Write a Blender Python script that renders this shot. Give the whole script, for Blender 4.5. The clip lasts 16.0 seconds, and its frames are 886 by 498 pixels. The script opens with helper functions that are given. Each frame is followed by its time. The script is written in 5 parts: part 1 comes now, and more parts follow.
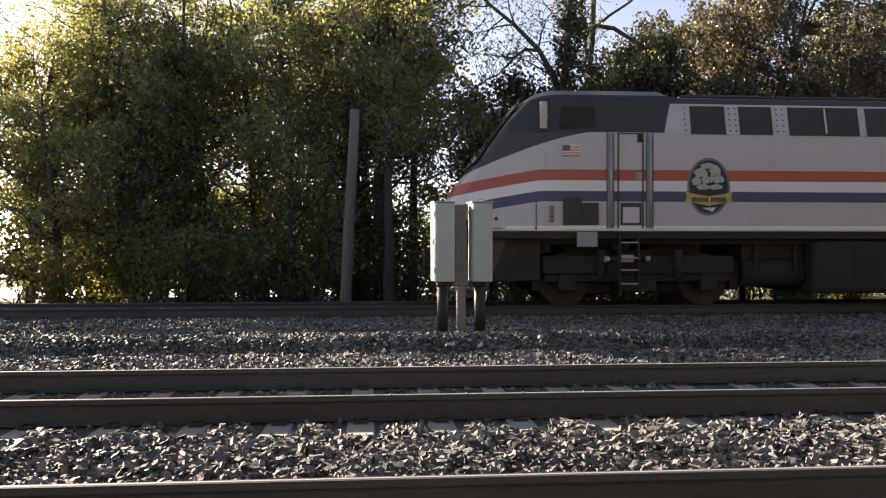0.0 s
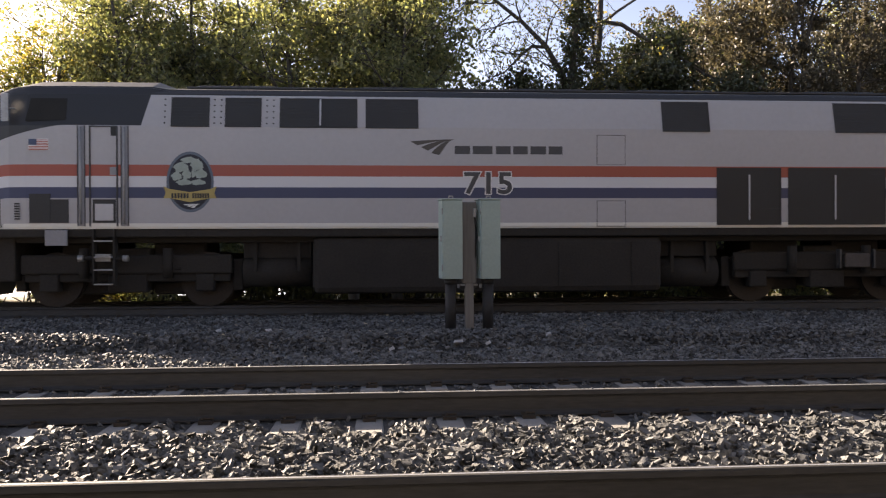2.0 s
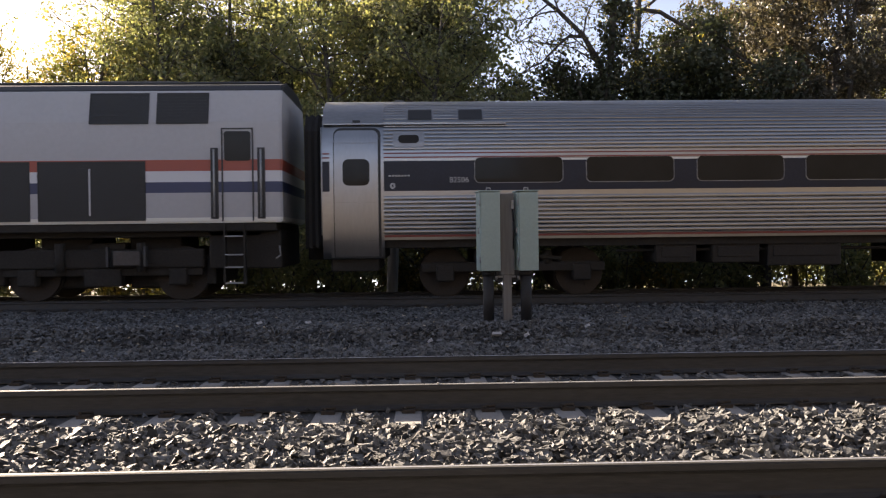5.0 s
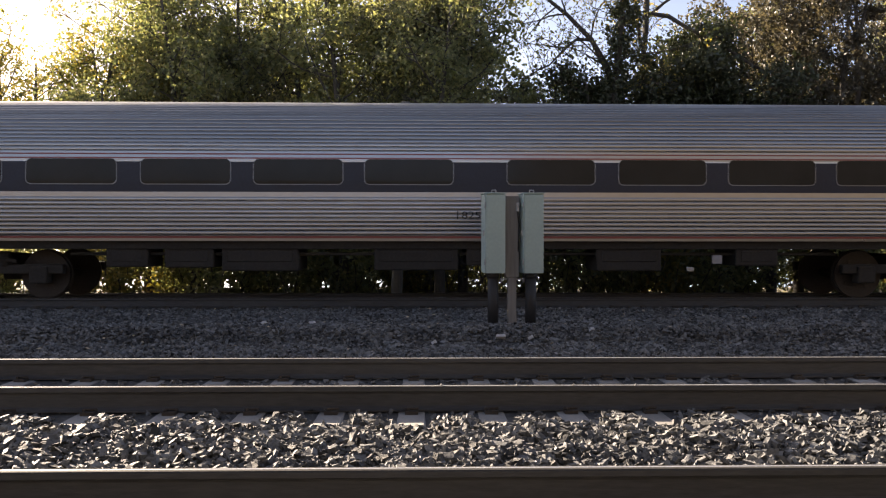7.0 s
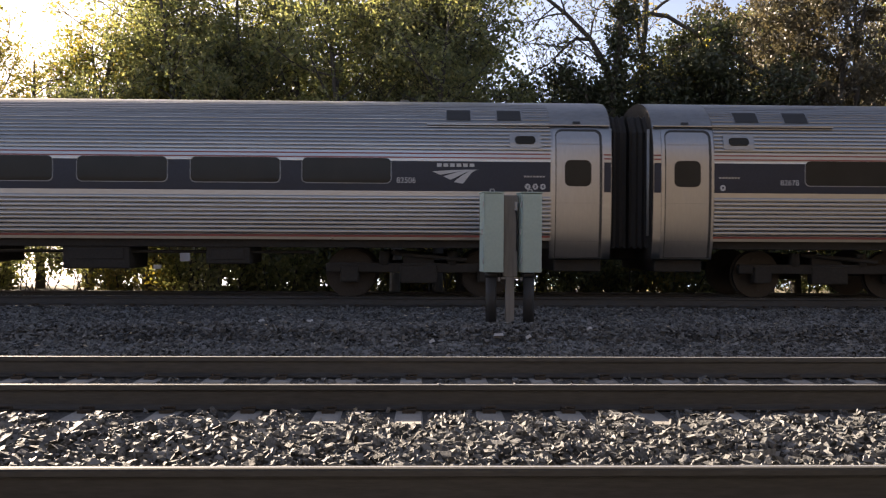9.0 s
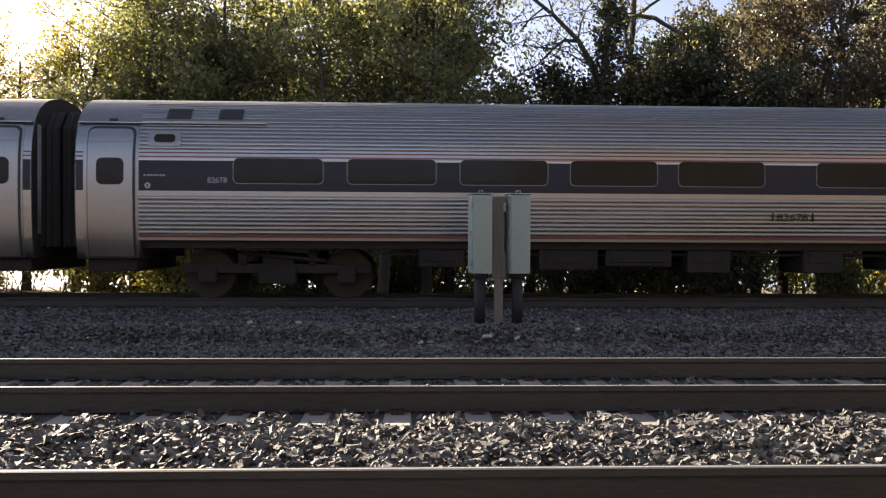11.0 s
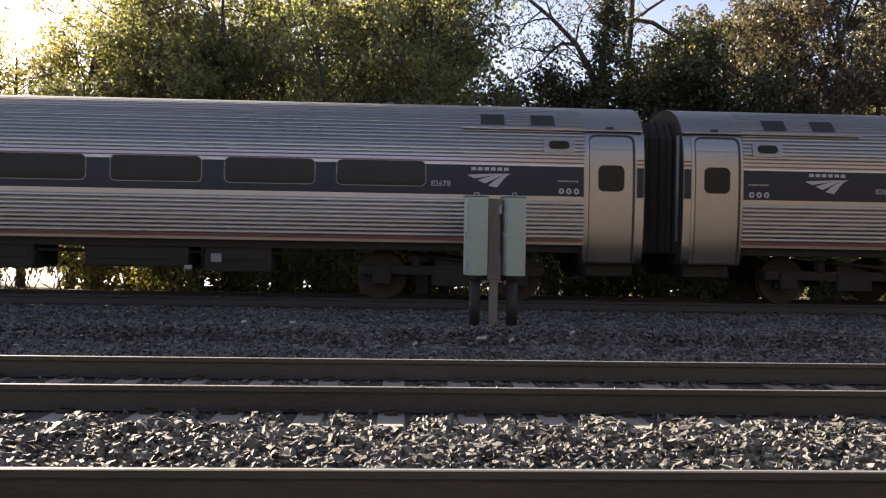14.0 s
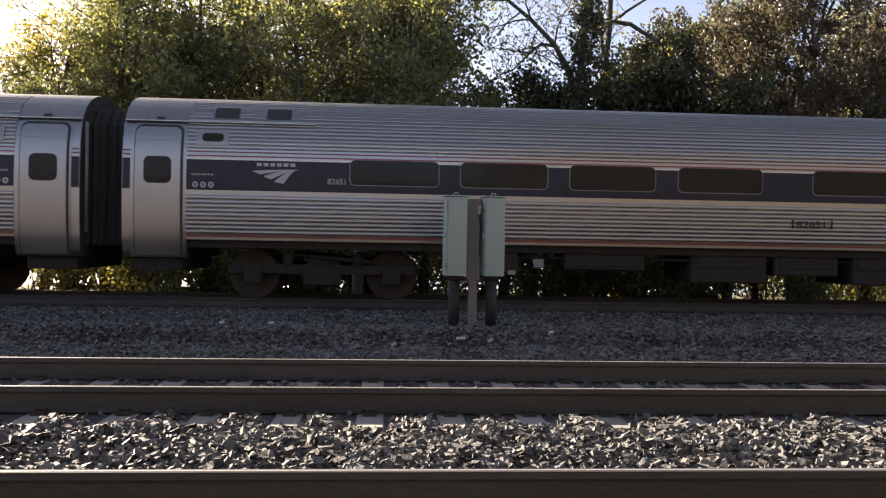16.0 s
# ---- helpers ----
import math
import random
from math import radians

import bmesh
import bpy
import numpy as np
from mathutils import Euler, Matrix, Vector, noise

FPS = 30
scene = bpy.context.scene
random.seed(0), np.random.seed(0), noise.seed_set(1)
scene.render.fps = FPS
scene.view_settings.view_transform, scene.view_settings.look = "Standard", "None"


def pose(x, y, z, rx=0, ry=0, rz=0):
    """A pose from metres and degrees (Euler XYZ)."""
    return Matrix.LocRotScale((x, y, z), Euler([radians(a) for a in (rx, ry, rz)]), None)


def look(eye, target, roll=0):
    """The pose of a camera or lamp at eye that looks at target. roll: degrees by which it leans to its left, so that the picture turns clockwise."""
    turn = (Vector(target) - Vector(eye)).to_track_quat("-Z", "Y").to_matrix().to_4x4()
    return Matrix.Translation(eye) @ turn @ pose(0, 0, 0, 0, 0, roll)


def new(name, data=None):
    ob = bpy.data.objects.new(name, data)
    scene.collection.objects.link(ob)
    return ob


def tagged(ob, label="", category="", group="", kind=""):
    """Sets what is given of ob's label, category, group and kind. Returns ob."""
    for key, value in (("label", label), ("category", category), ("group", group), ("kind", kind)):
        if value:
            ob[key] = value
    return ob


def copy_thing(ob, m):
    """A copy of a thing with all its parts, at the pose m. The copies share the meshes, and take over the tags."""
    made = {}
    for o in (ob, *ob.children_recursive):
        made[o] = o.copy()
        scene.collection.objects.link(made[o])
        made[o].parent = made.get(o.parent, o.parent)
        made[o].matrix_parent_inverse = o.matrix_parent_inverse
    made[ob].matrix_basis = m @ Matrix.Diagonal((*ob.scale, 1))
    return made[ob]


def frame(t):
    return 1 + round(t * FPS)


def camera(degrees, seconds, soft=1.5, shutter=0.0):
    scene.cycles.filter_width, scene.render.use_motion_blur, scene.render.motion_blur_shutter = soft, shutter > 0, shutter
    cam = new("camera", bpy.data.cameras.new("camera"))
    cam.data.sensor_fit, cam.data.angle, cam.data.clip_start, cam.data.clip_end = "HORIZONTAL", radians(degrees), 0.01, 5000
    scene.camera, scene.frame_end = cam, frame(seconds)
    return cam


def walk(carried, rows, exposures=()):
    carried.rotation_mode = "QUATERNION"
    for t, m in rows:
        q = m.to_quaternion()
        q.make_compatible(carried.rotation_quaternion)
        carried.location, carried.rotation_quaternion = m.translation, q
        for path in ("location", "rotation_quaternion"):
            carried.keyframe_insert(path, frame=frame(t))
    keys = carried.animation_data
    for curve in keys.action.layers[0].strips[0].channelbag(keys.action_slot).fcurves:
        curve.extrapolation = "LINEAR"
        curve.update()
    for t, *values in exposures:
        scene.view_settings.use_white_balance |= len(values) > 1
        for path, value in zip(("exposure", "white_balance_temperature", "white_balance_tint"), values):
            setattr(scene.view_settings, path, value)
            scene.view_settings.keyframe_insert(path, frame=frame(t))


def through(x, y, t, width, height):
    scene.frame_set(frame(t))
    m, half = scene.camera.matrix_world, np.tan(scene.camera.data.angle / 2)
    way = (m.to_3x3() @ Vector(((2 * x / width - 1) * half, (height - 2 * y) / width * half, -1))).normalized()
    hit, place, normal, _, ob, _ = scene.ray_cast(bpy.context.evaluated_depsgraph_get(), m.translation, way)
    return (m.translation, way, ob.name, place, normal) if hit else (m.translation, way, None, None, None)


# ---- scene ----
# camera: held by hand at one spot beside the line, 1.14 m over the rail head, turning a little
EYE = Vector((0.0, 0.0, 1.142))
cam = camera(55.92, 16.0, soft=1.2, shutter=0.12)
TURNS = [(0.0, 4.864, -0.11, -0.011), (0.5, 4.836, -0.151, -0.12), (1.0, 4.818, -0.151, -0.181), (1.5, 4.649, -0.232, -0.21),
         (2.0, 4.321, -0.286, -0.22), (2.5, 4.171, -0.402, -0.32), (3.0, 3.733, -0.428, -0.42), (3.5, 3.03, -0.517, -0.705),
         (4.0, 2.395, -0.704, -0.936), (4.5, 1.98, -0.79, -0.86), (5.5, 1.52, -0.81, -0.42), (6.5, 1.371, -0.8, -0.06),
         (7.0, 1.389, -0.695, 0.05), (7.5, 1.751, -0.665, 0.08), (8.0, 1.813, -0.681, 0.215), (8.5, 1.625, -0.757, 0.27),
         (9.0, 1.514, -0.77, 0.309), (10.2, 1.95, -0.72, 0.30), (11.5, 2.372, -0.66, 0.25), (12.0, 2.113, -0.647, 0.443),
         (12.5, 2.146, -0.653, 0.618), (13.0, 2.492, -0.647, 0.683), (13.5, 2.834, -0.59, 0.798), (14.0, 2.609, -0.573, 0.943),
         (14.5, 2.877, -0.517, 1.08), (15.0, 3.422, -0.521, 1.056), (15.5, 3.778, -0.514, 1.039), (16.0, 4.036, -0.525, 0.99)]


def aim(yaw, pitch):
    y, p = radians(yaw), radians(pitch)
    return EYE + Vector((math.sin(y) * math.cos(p), math.cos(y) * math.cos(p), math.sin(p)))


walk(cam, [(t, look(EYE, aim(yaw, pitch), roll)) for t, yaw, pitch, roll in TURNS], exposures=[(0.0, 2.2, 9500, 17), (16.0, 2.2, 9500, 17)])

# daylight: low autumn sun behind the trees, to the left of the view
SUN_AZ, SUN_EL = -43.5, 19.0
sun_way = Vector((math.sin(radians(SUN_AZ)) * math.cos(radians(SUN_EL)), math.cos(radians(SUN_AZ)) * math.cos(radians(SUN_EL)), math.sin(radians(SUN_EL))))
world = bpy.data.worlds.new("world")
scene.world = world
world.use_nodes = True
nt = world.node_tree
sky = nt.nodes.new("ShaderNodeTexSky")
sky.sky_type = "NISHITA"
sky.sun_disc = False
sky.sun_elevation = radians(SUN_EL)
sky.sun_rotation = radians(SUN_AZ)
sky.air_density = 0.3
sky.dust_density = 0.3
sky.ozone_density = 0.1
nt.links.new(sky.outputs[0], nt.nodes["Background"].inputs[0])
nt.nodes["Background"].inputs[1].default_value = 0.115
sun = new("sun", bpy.data.lights.new("sun", "SUN"))
sun.data.energy, sun.data.angle, sun.data.color = 5.0, radians(0.5), (1.0, 0.99, 0.985)
sun.matrix_world = look(sun_way * 60, (0, 0, 0))


# ---- materials ----
def mat(name, base, rough=0.6, metal=0.0, grain=40.0, vary=0.25, blotch=1.5, bump=0.2, spec=0.5, stretch=(1, 1, 1), tint=None, per=""):
    """Base colour with fine grain and broad blotches, both in metres of the object, and relief from the grain."""
    m = bpy.data.materials.new(name)
    m.use_nodes = True
    n, l = m.node_tree.nodes, m.node_tree.links
    b = n["Principled BSDF"]
    b.inputs["Metallic"].default_value = metal
    b.inputs["Specular IOR Level"].default_value = spec
    co = n.new("ShaderNodeTexCoord")
    mp = n.new("ShaderNodeMapping")
    mp.inputs["Scale"].default_value = stretch
    l.new(co.outputs["Object"], mp.inputs[0])
    fine, wide = n.new("ShaderNodeTexNoise"), n.new("ShaderNodeTexNoise")
    fine.inputs["Scale"].default_value, fine.inputs["Detail"].default_value = grain, 5
    wide.inputs["Scale"].default_value, wide.inputs["Detail"].default_value = blotch, 4
    l.new(mp.outputs[0], fine.inputs["Vector"])
    l.new(mp.outputs[0], wide.inputs["Vector"])
    mul = n.new("ShaderNodeMath")
    mul.operation = "ADD"
    l.new(fine.outputs["Fac"], mul.inputs[0])
    l.new(wide.outputs["Fac"], mul.inputs[1])
    last = mul.outputs[0]
    if per:
        src = n.new("ShaderNodeNewGeometry").outputs["Random Per Island"] if per == "island" else n.new("ShaderNodeObjectInfo").outputs["Random"]
        half = n.new("ShaderNodeMath")
        half.operation = "MULTIPLY_ADD"
        half.inputs[1].default_value, half.inputs[2].default_value = 0.9, -0.45
        l.new(src, half.inputs[0])
        add = n.new("ShaderNodeMath")
        add.operation = "ADD"
        l.new(half.outputs[0], add.inputs[0])
        l.new(last, add.inputs[1])
        last = add.outputs[0]
    ramp = n.new("ShaderNodeMapRange")
    ramp.inputs["From Min"].default_value, ramp.inputs["From Max"].default_value = 0.55, 1.45
    l.new(last, ramp.inputs["Value"])
    mix = n.new("ShaderNodeMix")
    mix.data_type = "RGBA"
    lo = tuple(c * (1 - vary) for c in base)
    hi = tuple(min(1, c * (1 + vary)) for c in (tint or base))
    mix.inputs[6].default_value, mix.inputs[7].default_value = (*lo, 1), (*hi, 1)
    l.new(ramp.outputs[0], mix.inputs[0])
    l.new(mix.outputs[2], b.inputs["Base Color"])
    rr = n.new("ShaderNodeMapRange")
    rr.inputs["To Min"].default_value, rr.inputs["To Max"].default_value = max(0.04, rough - 0.1), min(1, rough + 0.1)
    l.new(wide.outputs["Fac"], rr.inputs["Value"])
    l.new(rr.outputs[0], b.inputs["Roughness"])
    if bump:
        bp = n.new("ShaderNodeBump")
        bp.inputs["Strength"].default_value, bp.inputs["Distance"].default_value = bump, 0.01
        l.new(fine.outputs["Fac"], bp.inputs["Height"])
        l.new(bp.outputs[0], b.inputs["Normal"])
    return m


def leaf_mat(name, stops, through=0.58, glow=(2.4, 2.3, 1.5)):
    """Leaves: a colour for each leaf, light shining through the blade."""
    m = bpy.data.materials.new(name)
    m.use_nodes = True
    n, l = m.node_tree.nodes, m.node_tree.links
    n.remove(n["Principled BSDF"])
    ge = n.new("ShaderNodeNewGeometry")
    rp = n.new("ShaderNodeValToRGB")
    rp.color_ramp.elements[0].color = (*stops[0], 1)
    rp.color_ramp.elements[1].color = (*stops[-1], 1)
    for i, c in enumerate(stops[1:-1]):
        rp.color_ramp.elements.new((i + 1) / (len(stops) - 1)).color = (*c, 1)
    l.new(ge.outputs["Random Per Island"], rp.inputs[0])
    df, tr, gl = n.new("ShaderNodeBsdfDiffuse"), n.new("ShaderNodeBsdfTranslucent"), n.new("ShaderNodeBsdfGlossy")
    gl.inputs["Roughness"].default_value = 0.45
    warm = n.new("ShaderNodeMix")
    warm.data_type, warm.blend_type = "RGBA", "MULTIPLY"
    warm.inputs[0].default_value = 1.0
    warm.inputs[7].default_value = (*glow, 1)
    l.new(rp.outputs[0], warm.inputs[6])
    l.new(rp.outputs[0], df.inputs[0])
    l.new(warm.outputs[2], tr.inputs[0])
    m1, m2 = n.new("ShaderNodeMixShader"), n.new("ShaderNodeMixShader")
    m1.inputs[0].default_value, m2.inputs[0].default_value = through, 0.06
    l.new(df.outputs[0], m1.inputs[1])
    l.new(tr.outputs[0], m1.inputs[2])
    l.new(m1.outputs[0], m2.inputs[1])
    l.new(gl.outputs[0], m2.inputs[2])
    l.new(m2.outputs[0], n["Material Output"].inputs[0])
    return m


M_STONE = mat("ballast_stone", (0.076, 0.079, 0.081), 0.7, grain=60, vary=0.55, bump=0.5, spec=0.3, per="island", tint=(0.126, 0.129, 0.13))
M_LOOSE = mat("loose_stone", (0.076, 0.079, 0.081), 0.7, grain=60, vary=0.55, bump=0.5, spec=0.3, per="object", tint=(0.126, 0.129, 0.13))
M_BLOCKER = mat("blocker_brown", (0.07, 0.06, 0.05), 0.9, grain=12, vary=0.3, blotch=0.6, bump=0.3)
M_WATER = mat("water", (0.10, 0.12, 0.13), 0.12, grain=1.6, vary=0.2, blotch=0.1, bump=0.5, spec=0.9)
M_GRAVEL = mat("ballast_bed", (0.06, 0.06, 0.06), 0.9, grain=45, vary=0.6, blotch=9, bump=1.0)
M_SOIL = mat("forest_soil", (0.07, 0.06, 0.04), 0.95, grain=14, vary=0.5, blotch=0.8, bump=0.8, tint=(0.10, 0.085, 0.05))
M_RAIL = mat("rail_steel", (0.05, 0.051, 0.053), 0.75, grain=60, vary=0.35, blotch=2.5, bump=0.25, tint=(0.062, 0.062, 0.062), stretch=(0.15, 1, 1))
M_RAILTOP = mat("polished_rail_head", (0.72, 0.73, 0.74), 0.4, metal=0.85, grain=30, vary=0.15, bump=0.03, stretch=(0.1, 1, 1))
M_DULLHEAD = mat("dull_rail_head", (0.054, 0.054, 0.054), 0.7, grain=30, vary=0.3, bump=0.05, spec=0.08, stretch=(0.1, 1, 1))
M_PEBBLE = mat("pale_pebble", (0.4, 0.39, 0.37), 0.8, grain=60, vary=0.2, bump=0.2)
M_TIE = mat("concrete_tie", (0.255, 0.247, 0.235), 0.85, grain=70, vary=0.25, blotch=4, bump=0.25, per="object")
M_DRYLEAF = mat("dry_leaf", (0.42, 0.35, 0.25), 0.7, grain=30, vary=0.35, bump=0.1, per="island")
M_CLIP = mat("rusty_clip", (0.045, 0.036, 0.03), 0.8, grain=60, vary=0.4)
M_CAB = mat("grey_green_enamel", (0.315, 0.415, 0.39), 0.5, grain=25, vary=0.10, blotch=2.5, bump=0.04)
M_GALV = mat("galvanised_steel", (0.36, 0.36, 0.36), 0.55, metal=0.5, grain=20, vary=0.25, blotch=6, bump=0.05)
M_BLACKPIPE = mat("black_conduit", (0.02, 0.02, 0.022), 0.6, grain=30, vary=0.3, bump=0.05)
M_BARK = mat("bark", (0.062, 0.054, 0.046), 0.95, grain=18, vary=0.5, blotch=2, bump=1.0, stretch=(1, 1, 0.25))
M_POLE = mat("weathered_pole", (0.2, 0.19, 0.178), 0.9, grain=25, vary=0.3, blotch=2, bump=0.5, stretch=(1, 1, 0.08))
M_LINEPOLE = mat("dark_weathered_pole", (0.12, 0.112, 0.10), 0.9, grain=25, vary=0.35, blotch=2, bump=0.5, stretch=(1, 1, 0.08))
# green is lightened in colour and glow to imitate glare over the left woods
M_LEAF_G = leaf_mat("green_leaves_glare_lift", [(0.055, 0.065, 0.03), (0.085, 0.095, 0.04), (0.11, 0.115, 0.05), (0.15, 0.14, 0.06)], 0.64, (2.6, 2.6, 2.05))
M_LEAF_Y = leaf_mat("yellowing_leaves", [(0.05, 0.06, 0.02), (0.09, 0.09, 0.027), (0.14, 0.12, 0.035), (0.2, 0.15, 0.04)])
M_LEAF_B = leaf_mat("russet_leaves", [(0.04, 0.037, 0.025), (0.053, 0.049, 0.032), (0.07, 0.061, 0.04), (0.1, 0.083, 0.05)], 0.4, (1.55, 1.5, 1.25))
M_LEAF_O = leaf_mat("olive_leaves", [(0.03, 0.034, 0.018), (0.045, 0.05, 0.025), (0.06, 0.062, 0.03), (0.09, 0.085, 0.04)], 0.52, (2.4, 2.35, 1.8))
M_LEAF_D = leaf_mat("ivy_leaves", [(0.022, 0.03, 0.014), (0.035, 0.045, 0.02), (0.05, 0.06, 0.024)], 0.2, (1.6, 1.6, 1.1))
M_BLACK = mat("black_paint", (0.03, 0.03, 0.033), 0.45, grain=30, vary=0.3, blotch=1.2, bump=0.05)
M_UNDER = mat("grimy_running_gear", (0.028, 0.024, 0.021), 0.85, grain=25, vary=0.5, blotch=3, bump=0.4)
M_DUSTY = mat("dusty_casting", (0.085, 0.072, 0.066), 0.8, grain=20, vary=0.3, blotch=3, bump=0.2)
M_GRILLE = mat("dark_grille", (0.03, 0.03, 0.031), 0.6, grain=40, vary=0.3)
M_WHITE = mat("white_paint", (0.72, 0.72, 0.70), 0.5, grain=25, vary=0.08, bump=0.03)
M_RED = mat("red_paint", (0.42, 0.06, 0.035), 0.45, grain=25, vary=0.12, bump=0.03)
M_STRIPE = mat("faded_red_stripe", (0.24, 0.055, 0.045), 0.45, grain=25, vary=0.15, bump=0.03)
M_BLUE = mat("blue_paint", (0.05, 0.075, 0.14), 0.45, grain=25, vary=0.12, bump=0.03)
M_BAND = mat("dark_blue_band", (0.026, 0.029, 0.042), 0.45, grain=20, vary=0.2, bump=0.03, spec=0.3)
M_SILVER = mat("silver_paint", (0.48, 0.475, 0.49), 0.42, grain=12, vary=0.06, blotch=0.8, bump=0.02)
M_RECESS = mat("grey_recess", (0.26, 0.26, 0.28), 0.5, grain=20, vary=0.15, bump=0.03)
M_YELLOW = mat("gold_paint", (0.45, 0.34, 0.12), 0.5, grain=25, vary=0.15, bump=0.02)
M_CREST = mat("pale_green_paint", (0.32, 0.38, 0.34), 0.5, grain=9, vary=0.25, bump=0.02)
M_TRIM = mat("pale_window_trim", (0.3, 0.3, 0.3), 0.5, metal=0.3, grain=20, vary=0.15, bump=0.03)
M_STEEL = mat("stainless_steel", (0.37, 0.37, 0.375), 0.32, metal=1.0, grain=16, vary=0.10, blotch=1.1, bump=0.03, stretch=(0.3, 1, 1))
M_DOOR = mat("brushed_steel_door", (0.35, 0.35, 0.355), 0.36, metal=1.0, grain=30, vary=0.08, blotch=1.4, bump=0.015, stretch=(1, 1, 0.2))
M_STEELROOF = mat("dull_stainless_roof", (0.32, 0.32, 0.325), 0.45, metal=0.85, grain=16, vary=0.18, blotch=0.8, bump=0.05, stretch=(0.5, 1, 1))
M_DIM = mat("dulled_white_film", (0.46, 0.46, 0.47), 0.5, grain=25, vary=0.12, bump=0.03)
M_RUBBER = mat("black_rubber", (0.018, 0.017, 0.017), 0.8, grain=20, vary=0.3, bump=0.2)
M_GLASS = mat("tinted_window", (0.03, 0.028, 0.025), 0.16, grain=2, vary=0.2, bump=0.0, spec=0.14)
M_RIM = mat("slate_blue_paint", (0.10, 0.13, 0.17), 0.5, grain=25, vary=0.15, bump=0.02)
M_NUMBER = mat("dark_grey_paint", (0.055, 0.055, 0.06), 0.5, grain=20, vary=0.2, bump=0.03)
M_BRONZE = mat("dark_bronze_paint", (0.07, 0.062, 0.055), 0.5, grain=20, vary=0.2, bump=0.03)
M_WHEEL = mat("wheel_steel", (0.05, 0.042, 0.037), 0.6, metal=0.6, grain=30, vary=0.4)


# ---- mesh helpers ----
def mesh_of(name, bm, material):
    me = bpy.data.meshes.new(name)
    bm.to_mesh(me)
    bm.free()
    for m in material if isinstance(material, (list, tuple)) else (material,):
        me.materials.append(m)
    return me


def part(name, bm, material, parent, label=""):
    ob = new(name, mesh_of(name, bm, material))
    ob.parent = parent
    return tagged(ob, label)


def box(bm, x0, x1, y0, y1, z0, z1, bev=0.0, index=0):
    vs = [bm.verts.new(p) for p in ((x0, y0, z0), (x1, y0, z0), (x1, y1, z0), (x0, y1, z0), (x0, y0, z1), (x1, y0, z1), (x1, y1, z1), (x0, y1, z1))]
    fs = [bm.faces.new([vs[i] for i in f]) for f in ((3, 2, 1, 0), (4, 5, 6, 7), (0, 1, 5, 4), (1, 2, 6, 5), (2, 3, 7, 6), (3, 0, 4, 7))]
    for f in fs:
        f.material_index = index
    if bev:
        es = {e for f in fs for e in f.edges}
        bmesh.ops.bevel(bm, geom=list(es), offset=bev, segments=2, affect="EDGES", profile=0.5, material=-1)
    return bm


def cyl(bm, a, b, r0, r1=None, n=12):
    a, b = Vector(a), Vector(b)
    r1 = r0 if r1 is None else r1
    q = (b - a).to_track_quat("Z", "Y")
    rings = [[bm.verts.new(c + q @ Vector((r * math.cos(2 * math.pi * i / n), r * math.sin(2 * math.pi * i / n), 0))) for i in range(n)] for c, r in ((a, r0), (b, r1))]
    for i in range(n):
        f = bm.faces.new((rings[0][i], rings[0][(i + 1) % n], rings[1][(i + 1) % n], rings[1][i]))
        f.smooth = True
    bm.faces.new(rings[0][::-1])
    bm.faces.new(rings[1])
    return bm


def plate(bm, pts, y0, y1):
    """A flat piece with outline pts in x, z, from y0 (front) to y1."""
    a = [bm.verts.new((x, y0, z)) for x, z in pts]
    b = [bm.verts.new((x, y1, z)) for x, z in pts]
    bm.faces.new(a)
    bm.faces.new(b[::-1])
    for i in range(len(pts)):
        j = (i + 1) % len(pts)
        bm.faces.new((a[j], a[i], b[i], b[j]))
    bmesh.ops.recalc_face_normals(bm, faces=bm.faces[:])
    return bm


def rounded(x0, x1, z0, z1, r, n=4):
    out = []
    for cx, cz, a in ((x1 - r, z1 - r, 0), (x0 + r, z1 - r, 90), (x0 + r, z0 + r, 180), (x1 - r, z0 + r, 270)):
        out += [(cx + r * math.cos(radians(a + 90 * i / n)), cz + r * math.sin(radians(a + 90 * i / n))) for i in range(n + 1)]
    return out


def sweep(bm, profile, x0, x1, closed=True, smooth=False, steps=1, index=None):
    """Extrude a profile of (y, z) along x."""
    rings = [[bm.verts.new((x0 + (x1 - x0) * k / steps, y, z)) for y, z in profile] for k in range(steps + 1)]
    n = len(profile)
    for k in range(steps):
        for i in range(n if closed else n - 1):
            f = bm.faces.new((rings[k][i], rings[k + 1][i], rings[k + 1][(i + 1) % n], rings[k][(i + 1) % n]))
            f.smooth = smooth
            if index:
                f.material_index = index(profile[i], profile[(i + 1) % n])
    if closed:
        bm.faces.new(rings[0])
        bm.faces.new(rings[-1][::-1])
    bmesh.ops.recalc_face_normals(bm, faces=bm.faces[:])
    return bm


def thing(name, label, category, at=(0, 0, 0), group="", kind=""):
    ob = new(name)
    ob.empty_display_size = 0.2
    ob.location = at
    return tagged(ob, label, category, group, kind)


